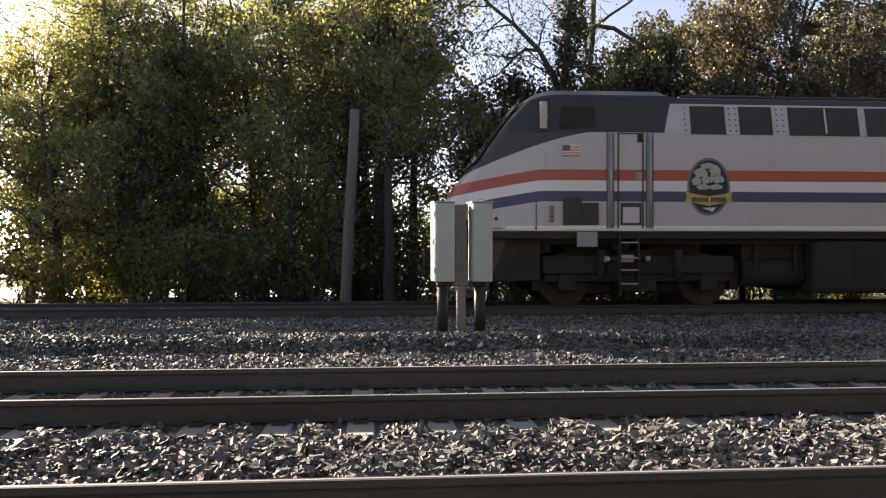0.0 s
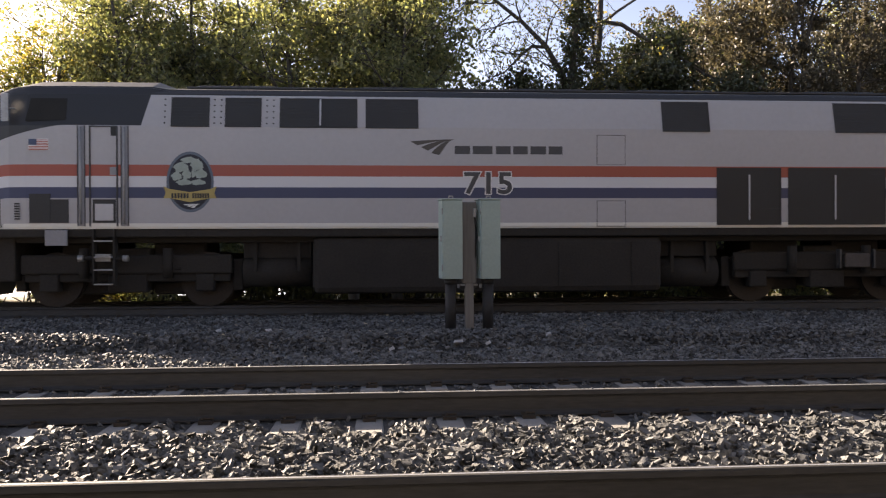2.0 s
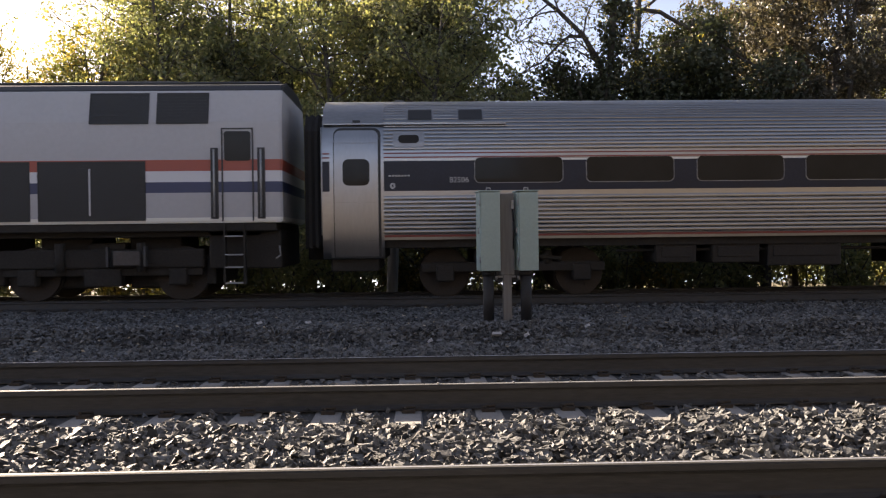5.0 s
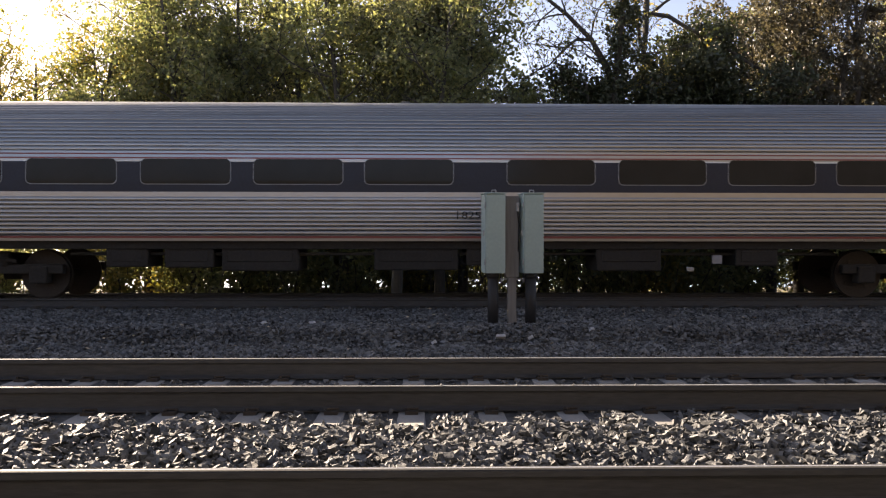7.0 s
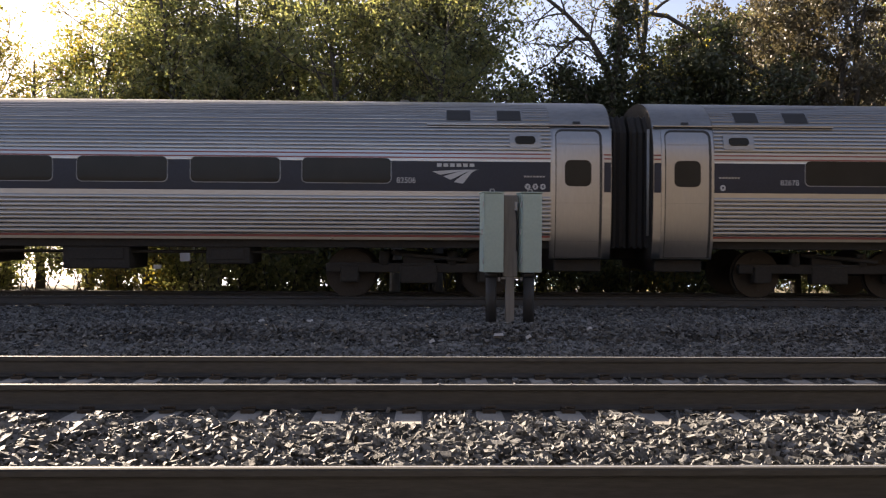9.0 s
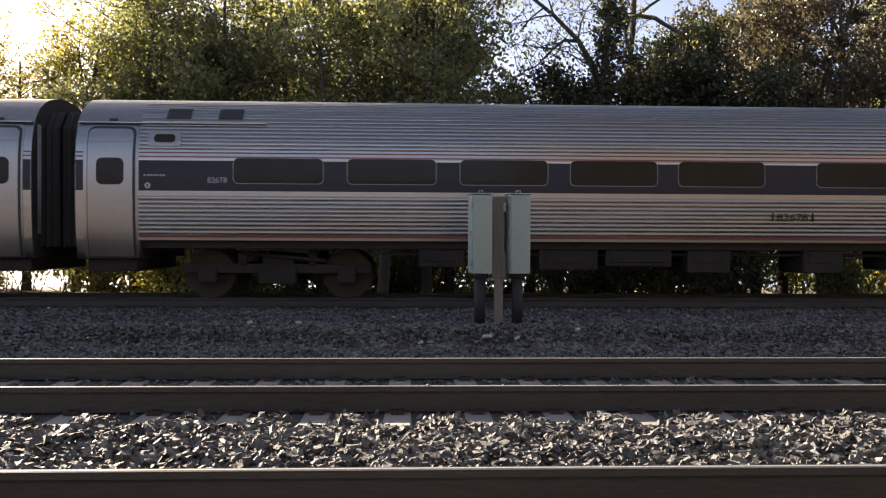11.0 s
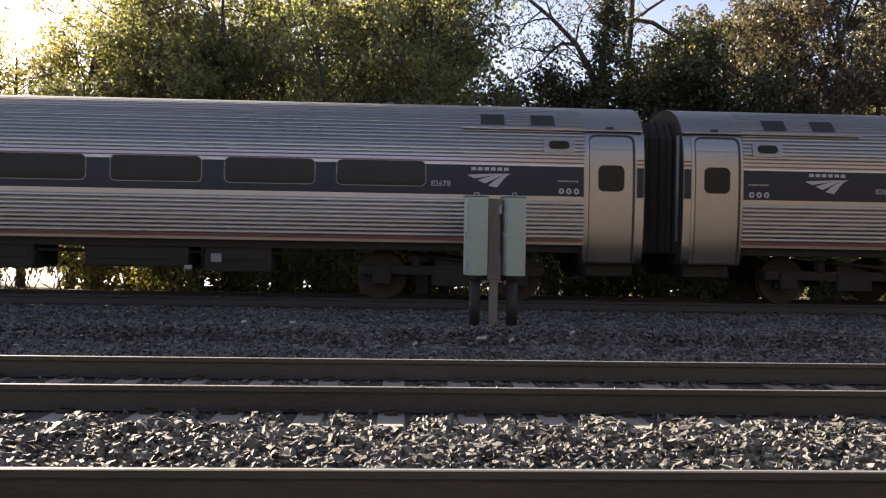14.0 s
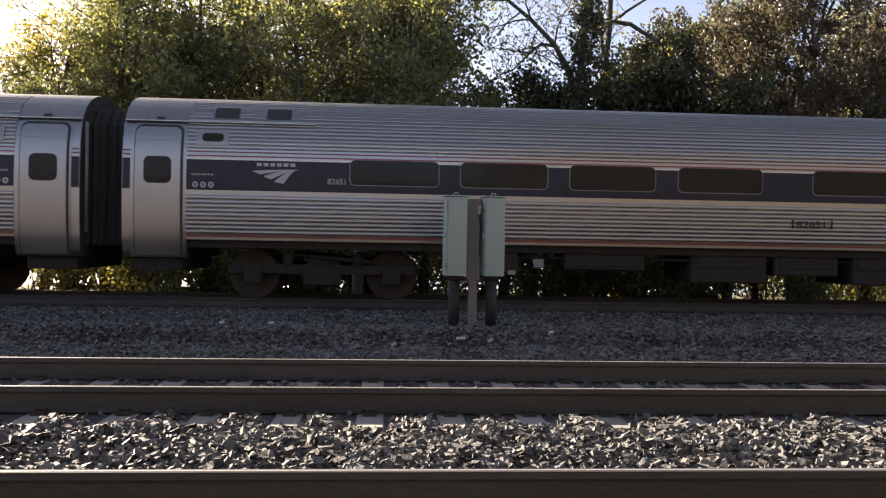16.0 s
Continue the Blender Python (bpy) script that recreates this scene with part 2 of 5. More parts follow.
# ---- ground ----
PROFILE = [(-3000, -0.6), (-8, -0.6), (-1.0, -0.35), (0.9, -0.28), (1.6, -0.205), (4.5, -0.235), (4.75, -0.23), (4.98, -0.21), (5.28, -0.168), (5.58, -0.168), (5.74, -0.188), (5.93, -0.215), (6.25, -0.2), (6.65, -0.2), (6.8, -0.27), (7.5, -0.27), (7.66, -0.2), (8.2, -0.2), (8.5, -0.21), (9.3, -0.22), (10.3, -0.235), (10.7, -0.225), (10.95, -0.09),
           (11.2, -0.06), (11.5, -0.065), (11.8, -0.11), (12.3, -0.19), (14.3, -0.2), (15.0, -0.2), (15.4, -0.2), (18.5, -0.2), (19.5, -0.35), (21, -0.5), (30, -0.6), (36, -2.5), (3000, -4.0)]


def ground_z(y):
    return float(np.interp(y, [p[0] for p in PROFILE], [p[1] for p in PROFILE]))


def make_ground():
    xs = [-3000, -300, -80] + [x * 0.8 for x in range(-50, 51)] + [80, 300, 3000]
    ys = sorted(set([-3000, -8, -1] + [round(i * 0.1, 2) for i in range(8, 165)] + [16.5, 17, 18.5, 19.5, 20.2, 21, 22, 24, 26, 30, 40, 60, 200, 3000]))
    bm = bmesh.new()
    grid = [[bm.verts.new((x, y, ground_z(y) + (0.025 * noise.noise((x * 0.9, y * 0.9, 0)) if 8.2 < y < 15 and abs(x) < 60 else 0))) for x in xs] for y in ys]
    for j in range(len(ys) - 1):
        for i in range(len(xs) - 1):
            f = bm.faces.new((grid[j][i], grid[j][i + 1], grid[j + 1][i + 1], grid[j + 1][i]))
            f.smooth = True
            f.material_index = 1 if ys[j] >= 19 or ys[j] < -1 else 0
    ob = new("ground", mesh_of("ground", bm, [M_GRAVEL, M_SOIL]))
    tagged(ob, "dark grey crushed-stone track bed running into soil", "ground", kind="structure")


def stones(name, label, x0, x1, y0, y1, per_m2, size, lift=0.3, seed=1, ties=None, uneven=0.0, build=(1.15, 0.85, 0.6), tilt=0.34, heaped=None):
    """Crushed stones strewn over the ground, each an angular lump turned its own way."""
    rng = np.random.default_rng(seed)
    bm = bmesh.new()
    bmesh.ops.create_cube(bm, size=1.5)
    bmesh.ops.delete(bm, geom=[f for f in bm.faces if f.normal.z < -0.5], context="FACES_ONLY")
    bmesh.ops.triangulate(bm, faces=bm.faces[:])
    bv = np.array([v.co[:] for v in bm.verts])
    bf = np.array([[v.index for v in f.verts] for f in bm.faces])
    bm.free()
    n = int((x1 - x0) * (y1 - y0) * per_m2)
    px, py = rng.uniform(x0, x1, n), rng.uniform(y0, y1, n)
    if ties:
        off = (px - ties + 0.305) % 0.61 - 0.305
        keep = np.abs(off) > 0.135
        px, py = px[keep], py[keep]
        n = len(px)
    pz = np.interp(py, [p[0] for p in PROFILE], [p[1] for p in PROFILE])
    if heaped:
        # heaped between the ends of the ties, which stay clear
        off = np.abs((px - heaped + 0.305) % 0.61 - 0.305)
        keep = (py < 5.86) | (off > 0.15)
        px, py, pz, off = px[keep], py[keep], pz[keep], off[keep]
        n = len(px)
        pz = pz + 0.036 * np.clip((off - 0.12) / 0.1, 0, 1) * np.clip((py - 5.55) / 0.2, 0, 1)
    scale = size * np.exp(np.clip(rng.normal(0, 0.25, n), -0.6, 0.4))[:, None] * rng.uniform(0.62, 1.38, (n, 3)) * np.array(build)
    heap = 0.018 * np.sin(px * 7.3 + 2.1 * np.sin(py * 5.1)) * np.sin(py * 6.7 + 1.7 * np.sin(px * 4.3)) + 0.012 * np.sin(px * 17.0 + py * 11.0)
    pz = pz + lift * size * rng.uniform(-0.6, 1.6, n) + heap * uneven
    shape = bv[None] * (1 + rng.uniform(-0.4, 0.4, (n, len(bv), 3))) * scale[:, None, :]
    q = rng.normal(size=(n, 4)) * np.array([1.0, tilt, tilt, 1.0])
    q /= np.linalg.norm(q, axis=1)[:, None]
    w, x, y, z = q.T
    rot = np.stack([np.stack([1 - 2 * (y * y + z * z), 2 * (x * y - z * w), 2 * (x * z + y * w)], -1),
                    np.stack([2 * (x * y + z * w), 1 - 2 * (x * x + z * z), 2 * (y * z - x * w)], -1),
                    np.stack([2 * (x * z - y * w), 2 * (y * z + x * w), 1 - 2 * (x * x + y * y)], -1)], 1)
    pts = np.einsum("nij,nkj->nki", rot, shape) + np.stack([px, py, pz], -1)[:, None, :]
    idx = (bf[None] + (np.arange(n) * len(bv))[:, None, None]).reshape(-1, bf.shape[1])
    me = bpy.data.meshes.new(name)
    me.from_pydata(pts.reshape(-1, 3).tolist(), [], idx.tolist())
    me.materials.append(M_STONE)
    return tagged(new(name, me), label, "ballast", kind="stuff")


# ---- tracks ----
RAIL = [(-0.07, -0.186), (0.07, -0.186), (0.07, -0.176), (0.025, -0.163), (0.010, -0.15), (0.009, -0.06), (0.016, -0.045), (0.036, -0.036), (0.036, -0.008),
        (0.029, 0.0), (0.014, 0.0012), (-0.004, 0.0012), (-0.029, 0.0), (-0.036, -0.008), (-0.036, -0.036), (-0.016, -0.045), (-0.009, -0.06), (-0.010, -0.15), (-0.025, -0.163), (-0.07, -0.176)]


def tie_mesh():
    bm = bmesh.new()
    for a, b, h in ((-1.295, -0.45, 0.0), (-0.45, 0.45, -0.03), (0.45, 1.295, 0.0)):
        box(bm, -0.125, 0.125, a, b, -0.42, -0.192 + h)
    for v in bm.verts:
        if v.co.z > -0.3:
            v.co.x *= 0.84
    bmesh.ops.bevel(bm, geom=[e for e in bm.edges if all(v.co.z > -0.3 for v in e.verts)], offset=0.012, segments=1, affect="EDGES")
    return mesh_of("tie", bm, M_TIE)


def clip_mesh():
    bm = bmesh.new()
    for side in (-1, 1):
        box(bm, -0.05, 0.05, side * 0.115 - 0.045, side * 0.115 + 0.045, -0.192, -0.165)
        cyl(bm, (-0.05, side * 0.10, -0.155), (0.05, side * 0.10, -0.155), 0.011, n=6)
        cyl(bm, (-0.05, side * 0.10, -0.155), (-0.02, side * 0.15, -0.15), 0.011, n=6)
        cyl(bm, (0.05, side * 0.10, -0.155), (0.02, side * 0.06, -0.168), 0.011, n=6)
    return mesh_of("rail_clip", bm, M_CLIP)


def track(name, y_near, x_first, count, label, head):
    """One line of rails on concrete ties; y_near is the rail nearer to the camera."""
    mid = y_near + 0.7525
    t = thing(name, label, "railway track", (0, mid, 0), kind="structure")
    for s in (-0.7525, 0.7525):
        bm = bmesh.new()
        sweep(bm, [(y + s, z) for y, z in RAIL], -140, 140, index=lambda a, b: 1 if a[1] > 0.001 and b[1] > 0.001 else 2 if a[1] > -0.009 and b[1] > -0.009 else 0)
        part("rail", bm, [M_RAIL, head, M_DULLHEAD], t, "rusty steel rail with a polished head")
    tm, cm = tie_mesh(), clip_mesh()
    for i in range(count):
        tie = new("tie", tm)
        tie.parent = t
        tie.location.x = x_first + 0.61 * i
        for s in (-0.7525, 0.7525):
            c = new("rail_clip", cm)
            c.parent = tie
            c.location.y = s
    return t


make_ground()
track("track_1", 4.141 - 1.505, -9.87, 34, "rails on concrete ties in crushed stone", M_RAILTOP)
track("track_2", 6.473, -0.085 - 0.61 * 16, 36, "rails on concrete ties in crushed stone", M_RAILTOP)
track("track_3", 16.15, -21.35, 75, "rails on concrete ties in crushed stone, carrying the train", M_RAILTOP)
TIE_0 = -0.085
stones("ballast_front", "crushed stones round the nearest track", -5.5, 5.5, -0.9, 4.0, 200, 0.03, lift=0.3, seed=5)
BED = stones("ballast_near", "angular grey crushed stones between two tracks", -4.3, 5.2, 4.24, 6.04, 1850, 0.0232, lift=0.95, seed=1, uneven=0.9, build=(1.4, 0.88, 0.5), tilt=0.24, heaped=TIE_0)
STONE_SPOTS = (-1.0, 1.6, 4.9, 5.22)
stones("ballast_crib", "crushed stones between the ties", -6.2, 7.4, 5.9, 7.9, 300, 0.022, lift=-0.9, seed=2, ties=TIE_0)
stones("ballast_middle", "angular grey crushed stones in a low bank", -8.2, 9.8, 9.2, 12.1, 800, 0.024, lift=0.55, seed=3, uneven=0.55, build=(1.3, 0.9, 0.6))
stones("ballast_far", "fine crushed stones beside the far track", -10, 12, 12.1, 15.9, 230, 0.026, seed=4)


def loose_stones(bed, count=300):
    """Single stones lying loose on the slope of the bed."""
    rng = random.Random(21)
    shapes = []
    for k in range(12):
        bm = bmesh.new()
        bmesh.ops.create_cube(bm, size=1.5)
        for v in bm.verts:
            v.co = Vector([c * rng.uniform(0.65, 1.35) for c in v.co])
        shapes.append(mesh_of("stone", bm, M_LOOSE))
    x0, x1, y0, y1 = STONE_SPOTS
    for k in range(count):
        ob = new("stone", shapes[k % 12])
        y = rng.uniform(y0, y1)
        size = 0.0237 * rng.uniform(0.7, 1.35)
        turn = Euler((rng.gauss(0, 0.3), rng.gauss(0, 0.3), rng.uniform(0, 6.28)))
        ob.matrix_basis = Matrix.LocRotScale((rng.uniform(x0, x1), y, ground_z(y) + 0.034), turn, (size * 1.42, size * 0.86, size * 0.52))
        ob.parent = bed


loose_stones(BED)


def rear_blocker():
    """A plain stepped wall, unseen, added behind the camera to close the place and block sky light."""
    bm = bmesh.new()
    box(bm, -60, 4, -3.3, -3.0, -0.62, 4.4)
    # taller on the right, to darken reflections and fill light on that side
    box(bm, 4, 60, -3.3, -3.0, -0.62, 11.0)
    tagged(new("rear_light_blocker", mesh_of("rear_light_blocker", bm, M_BLOCKER)), "plain dark brown unseen wall added to block sky light", "wall", kind="structure")


rear_blocker()


def water():
    bm = bmesh.new()
    box(bm, -3000, 3000, 31, 3000, -1.35, -1.3)
    tagged(new("water", mesh_of("water", bm, M_WATER)), "pale glittering water beyond the trees", "water", kind="structure")


water()


# ---- lineside cabinets ----
def lineside_cabinet(at, label):
    t = thing("signal_cabinet", label, "equipment cabinet", at, group="cabinets on the post")
    t.rotation_euler.z = radians(5.5)
    bm = bmesh.new()
    box(bm, -0.15, 0.15, 0.0, 0.34, 0, 1.16, 0.012)
    part("body", bm, M_CAB, t)
    bm = bmesh.new()
    box(bm, -0.135, 0.148, -0.03, -0.012, 0.0, 1.15, 0.006)
    door = part("door", bm, M_CAB, t)
    bm = bmesh.new()
    box(bm, -0.165, 0.165, -0.035, 0.36, 1.162, 1.18, 0.006)
    part("rain_cap", bm, M_CAB, t)
    for z in (0.12, 0.95):
        bm = bmesh.new()
        cyl(bm, (-0.152, -0.012, z), (-0.152, -0.012, z + 0.09), 0.009, n=8)
        part("hinge", bm, M_GALV, t)
    bm = bmesh.new()
    for x in (-0.034, 0.034):
        cyl(bm, (x, 0.12, 1.175), (x * 0.85, 0.12, 1.222), 0.008, n=8)
    cyl(bm, (-0.031, 0.12, 1.222), (0.031, 0.12, 1.222), 0.009, n=8)
    box(bm, -0.055, 0.055, 0.10, 0.14, 1.178, 1.186)
    part("lifting_eye", bm, M_GALV, t, "galvanised lifting eye")
    bm = bmesh.new()
    cyl(bm, (-0.16, 0.06, 0.55), (-0.16, 0.06, 0.63), 0.012, n=8)
    box(bm, -0.165, -0.15, 0.045, 0.075, 0.56, 0.62)
    part("latch", bm, M_GALV, t)
    bm = bmesh.new()
    cyl(bm, (0.0, 0.17, -0.87), (0.0, 0.17, 0.0), 0.082, n=20)
    cyl(bm, (0.0, 0.17, -0.08), (0.0, 0.17, 0.0), 0.094, n=20)
    part("conduit", bm, M_BLACKPIPE, t, "fat black cable conduit")
    return t


def cabinet_post():
    t = thing("cabinet_post", "weathered grey square post standing in the ballast", "post", (1.325, 12.4, -0.25))
    bm = bmesh.new()
    box(bm, -0.065, 0.065, -0.06, 0.06, 0.0, 0.82, 0.012)
    box(bm, -0.105, 0.105, -0.065, 0.065, 0.82, 2.03, 0.012)
    part("post", bm, M_POLE, t)
    for z in (0.78, 1.9):
        bm = bmesh.new()
        box(bm, -0.13, 0.13, -0.012, 0.012, z, z + 0.03, 0.004)
        for x in (-0.115, 0.115):
            cyl(bm, (x, -0.03, z + 0.015), (x, 0.03, z + 0.015), 0.014, n=8)
        part("clamp", bm, M_GALV, t)
    for side in (-1, 1):
        bm = bmesh.new()
        run = [Vector((side * 0.17, -0.05, 0.92)), Vector((side * 0.165, -0.06, 0.78)), Vector((side * 0.13, -0.07, 0.715)), Vector((side * 0.09, -0.07, 0.73)), Vector((side * 0.07, -0.065, 0.78))]
        for p, q in zip(run, run[1:]):
            cyl(bm, p, q, 0.011, n=8)
        part("cable_loop", bm, M_BLACKPIPE, t)
        bm = bmesh.new()
        cyl(bm, run[1] + Vector((0, 0, -0.03)), run[1] + Vector((0, 0, 0.03)), 0.02, n=10)
        part("cable_gland", bm, M_GALV, t)
    bm = bmesh.new()
    box(bm, 0.055, 0.10, -0.11, -0.03, 1.80, 1.93, 0.008)
    part("junction_box", bm, M_GALV, t)
    bm = bmesh.new()
    for (a, b) in (((0.08, -0.07, 1.8), (0.095, -0.08, 1.62)), ((0.095, -0.08, 1.62), (0.09, -0.06, 1.2))):
        cyl(bm, a, b, 0.012, n=8)
    part("cable", bm, M_BLACKPIPE, t)
    return t


def fallen_leaves():
    """Dry leaves blown over the stones between the tracks."""
    rng = np.random.default_rng(77)
    n = 90
    px, py = rng.uniform(-5, 6, n), np.concatenate([rng.uniform(9.9, 11.6, n // 2), rng.uniform(11.6, 15.5, n - n // 2)])
    verts, faces = [], []
    for x, y in zip(px, py):
        a, s, up = rng.uniform(0, 6.28), rng.uniform(0.018, 0.038), rng.uniform(0.3, 0.9)
        d, e = Vector((math.cos(a), math.sin(a), rng.uniform(-0.3, 0.3))) * s, Vector((-math.sin(a) * (1 - up), math.cos(a) * (1 - up), up)) * s * 0.6
        c = Vector((x, y, ground_z(y) + 0.05))
        k = len(verts)
        verts += [(c - d)[:], (c + e)[:], (c + d * 1.2)[:], (c - e * 0.6)[:]]
        faces.append((k, k + 1, k + 2, k + 3))
    me = bpy.data.meshes.new("fallen_leaves")
    me.from_pydata(verts, [], faces)
    me.materials.append(M_DRYLEAF)
    tagged(new("fallen_leaves", me), "pale dry leaves scattered over the ballast", "leaves", kind="stuff")


fallen_leaves()
cabinet_post()
lineside_cabinet((1.06, 12.2, 0.64), "grey-green steel cabinet on a black conduit beside the track")
lineside_cabinet((1.62, 12.2, 0.64), "grey-green steel cabinet on a black conduit beside the track")


def litter(x, y, w, turn):
    bm = bmesh.new()
    plate(bm, [(-w, 0.0), (-w * 0.3, 0.004), (w * 0.4, 0.002), (w, 0.0), (w * 0.9, 0.045), (w * 0.1, 0.035), (-w * 0.8, 0.04)], -0.03, 0.03)
    ob = new("paper_scrap", mesh_of("paper_scrap", bm, M_DIM))
    ob.matrix_basis = pose(x, y, ground_z(y) + 0.035, -35, 0, turn)
    return tagged(ob, "crumpled white scrap lying on the ballast", "litter", group="scraps on the ballast")


for x, y, w, turn in ((1.01, 10.79, 0.065, 10), (1.41, 10.77, 0.022, 60), (-1.55, 11.7, 0.05, 30), (-2.2, 11.6, 0.06, 75), (2.23, 10.93, 0.024, 20), (0.155, 10.6, 0.022, 70)):
    litter(x, y, w, turn)


def pebble(x, y, z, size, seed):
    rng = random.Random(seed)
    bm = bmesh.new()
    bmesh.ops.create_icosphere(bm, subdivisions=1, radius=size)
    for v in bm.verts:
        v.co = Vector([c * rng.uniform(0.75, 1.25) for c in v.co])
        v.co.z *= 0.75
    ob = new("pebble", mesh_of("pebble", bm, M_PEBBLE))
    ob.matrix_basis = pose(x, y, z + size * 0.6, 0, 0, rng.uniform(0, 360))
    return tagged(ob, "small pale stone lying on the rail head", "stone", group="stones on the rail")


for i, (x, size) in enumerate(((0.148, 0.012), (0.737, 0.009), (1.179, 0.009), (1.667, 0.008))):
    pebble(x, 6.473, 0.0012, size, 60 + i)


# ---- woods ----
def leaf_cloud(name, centres, radii, counts, size, material, seed, parent, flat=0.8, label=""):
    """Leaves as small folded blades, gathered in clumps round the given centres."""
    rng = np.random.default_rng(seed)
    c = np.repeat(np.array(centres, float), counts, axis=0)
    r = np.repeat(np.array(radii, float), counts)
    n = len(c)
    d = rng.normal(size=(n, 3))
    d /= np.linalg.norm(d, axis=1)[:, None]
    p = c + d * (r * rng.uniform(0, 1, n) ** 0.42)[:, None] * np.array([1, 1, flat])
    a = rng.normal(size=(n, 3))
    a[:, 2] -= 0.5
    a /= np.linalg.norm(a, axis=1)[:, None]
    b = np.cross(a, rng.normal(size=(n, 3)))
    b /= np.linalg.norm(b, axis=1)[:, None]
    s = size * rng.uniform(0.6, 1.35, n)[:, None]
    fold = np.cross(a, b) * s * 0.12
    quad = np.stack([p - a * s * 0.5, p + b * s * 0.33 - a * s * 0.06 + fold, p + a * s * 0.55, p - b * s * 0.33 - a * s * 0.06 + fold], 1)
    idx = np.arange(n * 4).reshape(-1, 4)
    me = bpy.data.meshes.new(name)
    me.from_pydata(quad.reshape(-1, 3).tolist(), [], idx.tolist())
    me.materials.append(material)
    ob = new(name, me)
    ob.parent = parent
    return tagged(ob, label)


def limb(bm, pts, r0, r1, n=7):
    """A tapered, crooked limb through pts."""
    rings = []
    for i, p in enumerate(pts):
        d = (pts[min(i + 1, len(pts) - 1)] - pts[max(i - 1, 0)]).normalized()
        q = d.to_track_quat("Z", "Y")
        r = r0 + (r1 - r0) * i / (len(pts) - 1)
        rings.append([bm.verts.new(p + q @ Vector((r * math.cos(2 * math.pi * k / n), r * math.sin(2 * math.pi * k / n), 0))) for k in range(n)])
    for a, b in zip(rings, rings[1:]):
        for k in range(n):
            bm.faces.new((a[k], a[(k + 1) % n], b[(k + 1) % n], b[k])).smooth = True
    bm.faces.new(rings[-1])


def crooked(rng, start, way, length, steps, wobble, lift=0.0):
    pts, d = [Vector(start)], Vector(way).normalized()
    for i in range(steps):
        d = (d + Vector((rng.uniform(-1, 1), rng.uniform(-1, 1), rng.uniform(-1, 1) + lift)) * wobble).normalized()
        pts.append(pts[-1] + d * length / steps)
    return pts


def tree(at, height, spread, low, leaves, material, seed, label, size=0.15, trunk_r=0.16, limbs=14, clump=0.75, lean=0.0):
    """A trunk with limbs and twigs, and leaves in clumps along them from the height low upwards."""
    rng = random.Random(seed)
    t = thing("tree", label, "tree", at, group="woods behind the line")
    bm = bmesh.new()
    trunk = crooked(rng, (0, 0, -0.3), (lean, 0, 1), height * 0.92, 9, 0.06, 0.02)
    limb(bm, trunk, trunk_r, 0.03, 9)
    tips = []
    for i in range(limbs):
        f = low / height + (0.93 - low / height) * (i + rng.random()) / limbs
        base = trunk[0].lerp(trunk[-1], f)
        k = min(int(f * 9), 8)
        base = trunk[k].lerp(trunk[k + 1], f * 9 - k)
        a = rng.uniform(0, 2 * math.pi)
        ln = spread * rng.uniform(0.6, 1.1) * (1.15 - 0.75 * max(0, f - 0.35))
        b = crooked(rng, base, (math.cos(a), math.sin(a), rng.uniform(0.1, 0.7)), ln, 5, 0.22, 0.15)
        limb(bm, b, trunk_r * 0.38 * (1.2 - f), 0.012, 6)
        tips += [(b[3], clump), (b[4], clump), (b[5], clump * 0.9)]
        for _ in range(3):
            p = b[rng.randint(2, 4)]
            w = crooked(rng, p, (rng.uniform(-1, 1), rng.uniform(-1, 1), rng.uniform(-0.3, 0.8)), ln * 0.45, 3, 0.3)
            limb(bm, w, 0.016, 0.005, 4)
            tips += [(w[3], clump * 0.8), (w[2], clump * 0.6)]
    part("trunk", bm, M_BARK, t)
    per = max(1, leaves // len(tips))
    counts = [max(1, int(per * rng.uniform(0.4, 1.6))) for _ in tips]
    leaf_cloud("crown", [p[:] for p, _ in tips], [r * rng.uniform(0.7, 1.2) for _, r in tips], counts, size, material, seed, t)
    return t


def bush(at, height, spread, leaves, material, seed, label, size=0.11):
    rng = random.Random(seed)
    t = thing("bush", label, "bush", at, group="undergrowth behind the line")
    bm = bmesh.new()
    tips = []
    for i in range(9):
        a = rng.uniform(0, 2 * math.pi)
        b = crooked(rng, (rng.uniform(-0.4, 0.4) * spread, rng.uniform(-0.3, 0.3), -0.25), (math.cos(a) * 0.5, math.sin(a) * 0.5, 1.2), height * rng.uniform(0.6, 1.0), 5, 0.25)
        limb(bm, b, 0.022, 0.006, 5)
        tips += [(p, 0.45) for p in b[1:]]
    part("stem", bm, M_BARK, t)
    counts = [max(1, int(leaves / len(tips) * rng.uniform(0.5, 1.5))) for _ in tips]
    leaf_cloud("crown", [p[:] for p, _ in tips], [r * spread * rng.uniform(0.6, 1.1) for _, r in tips], counts, size, material, seed, t)
    return t


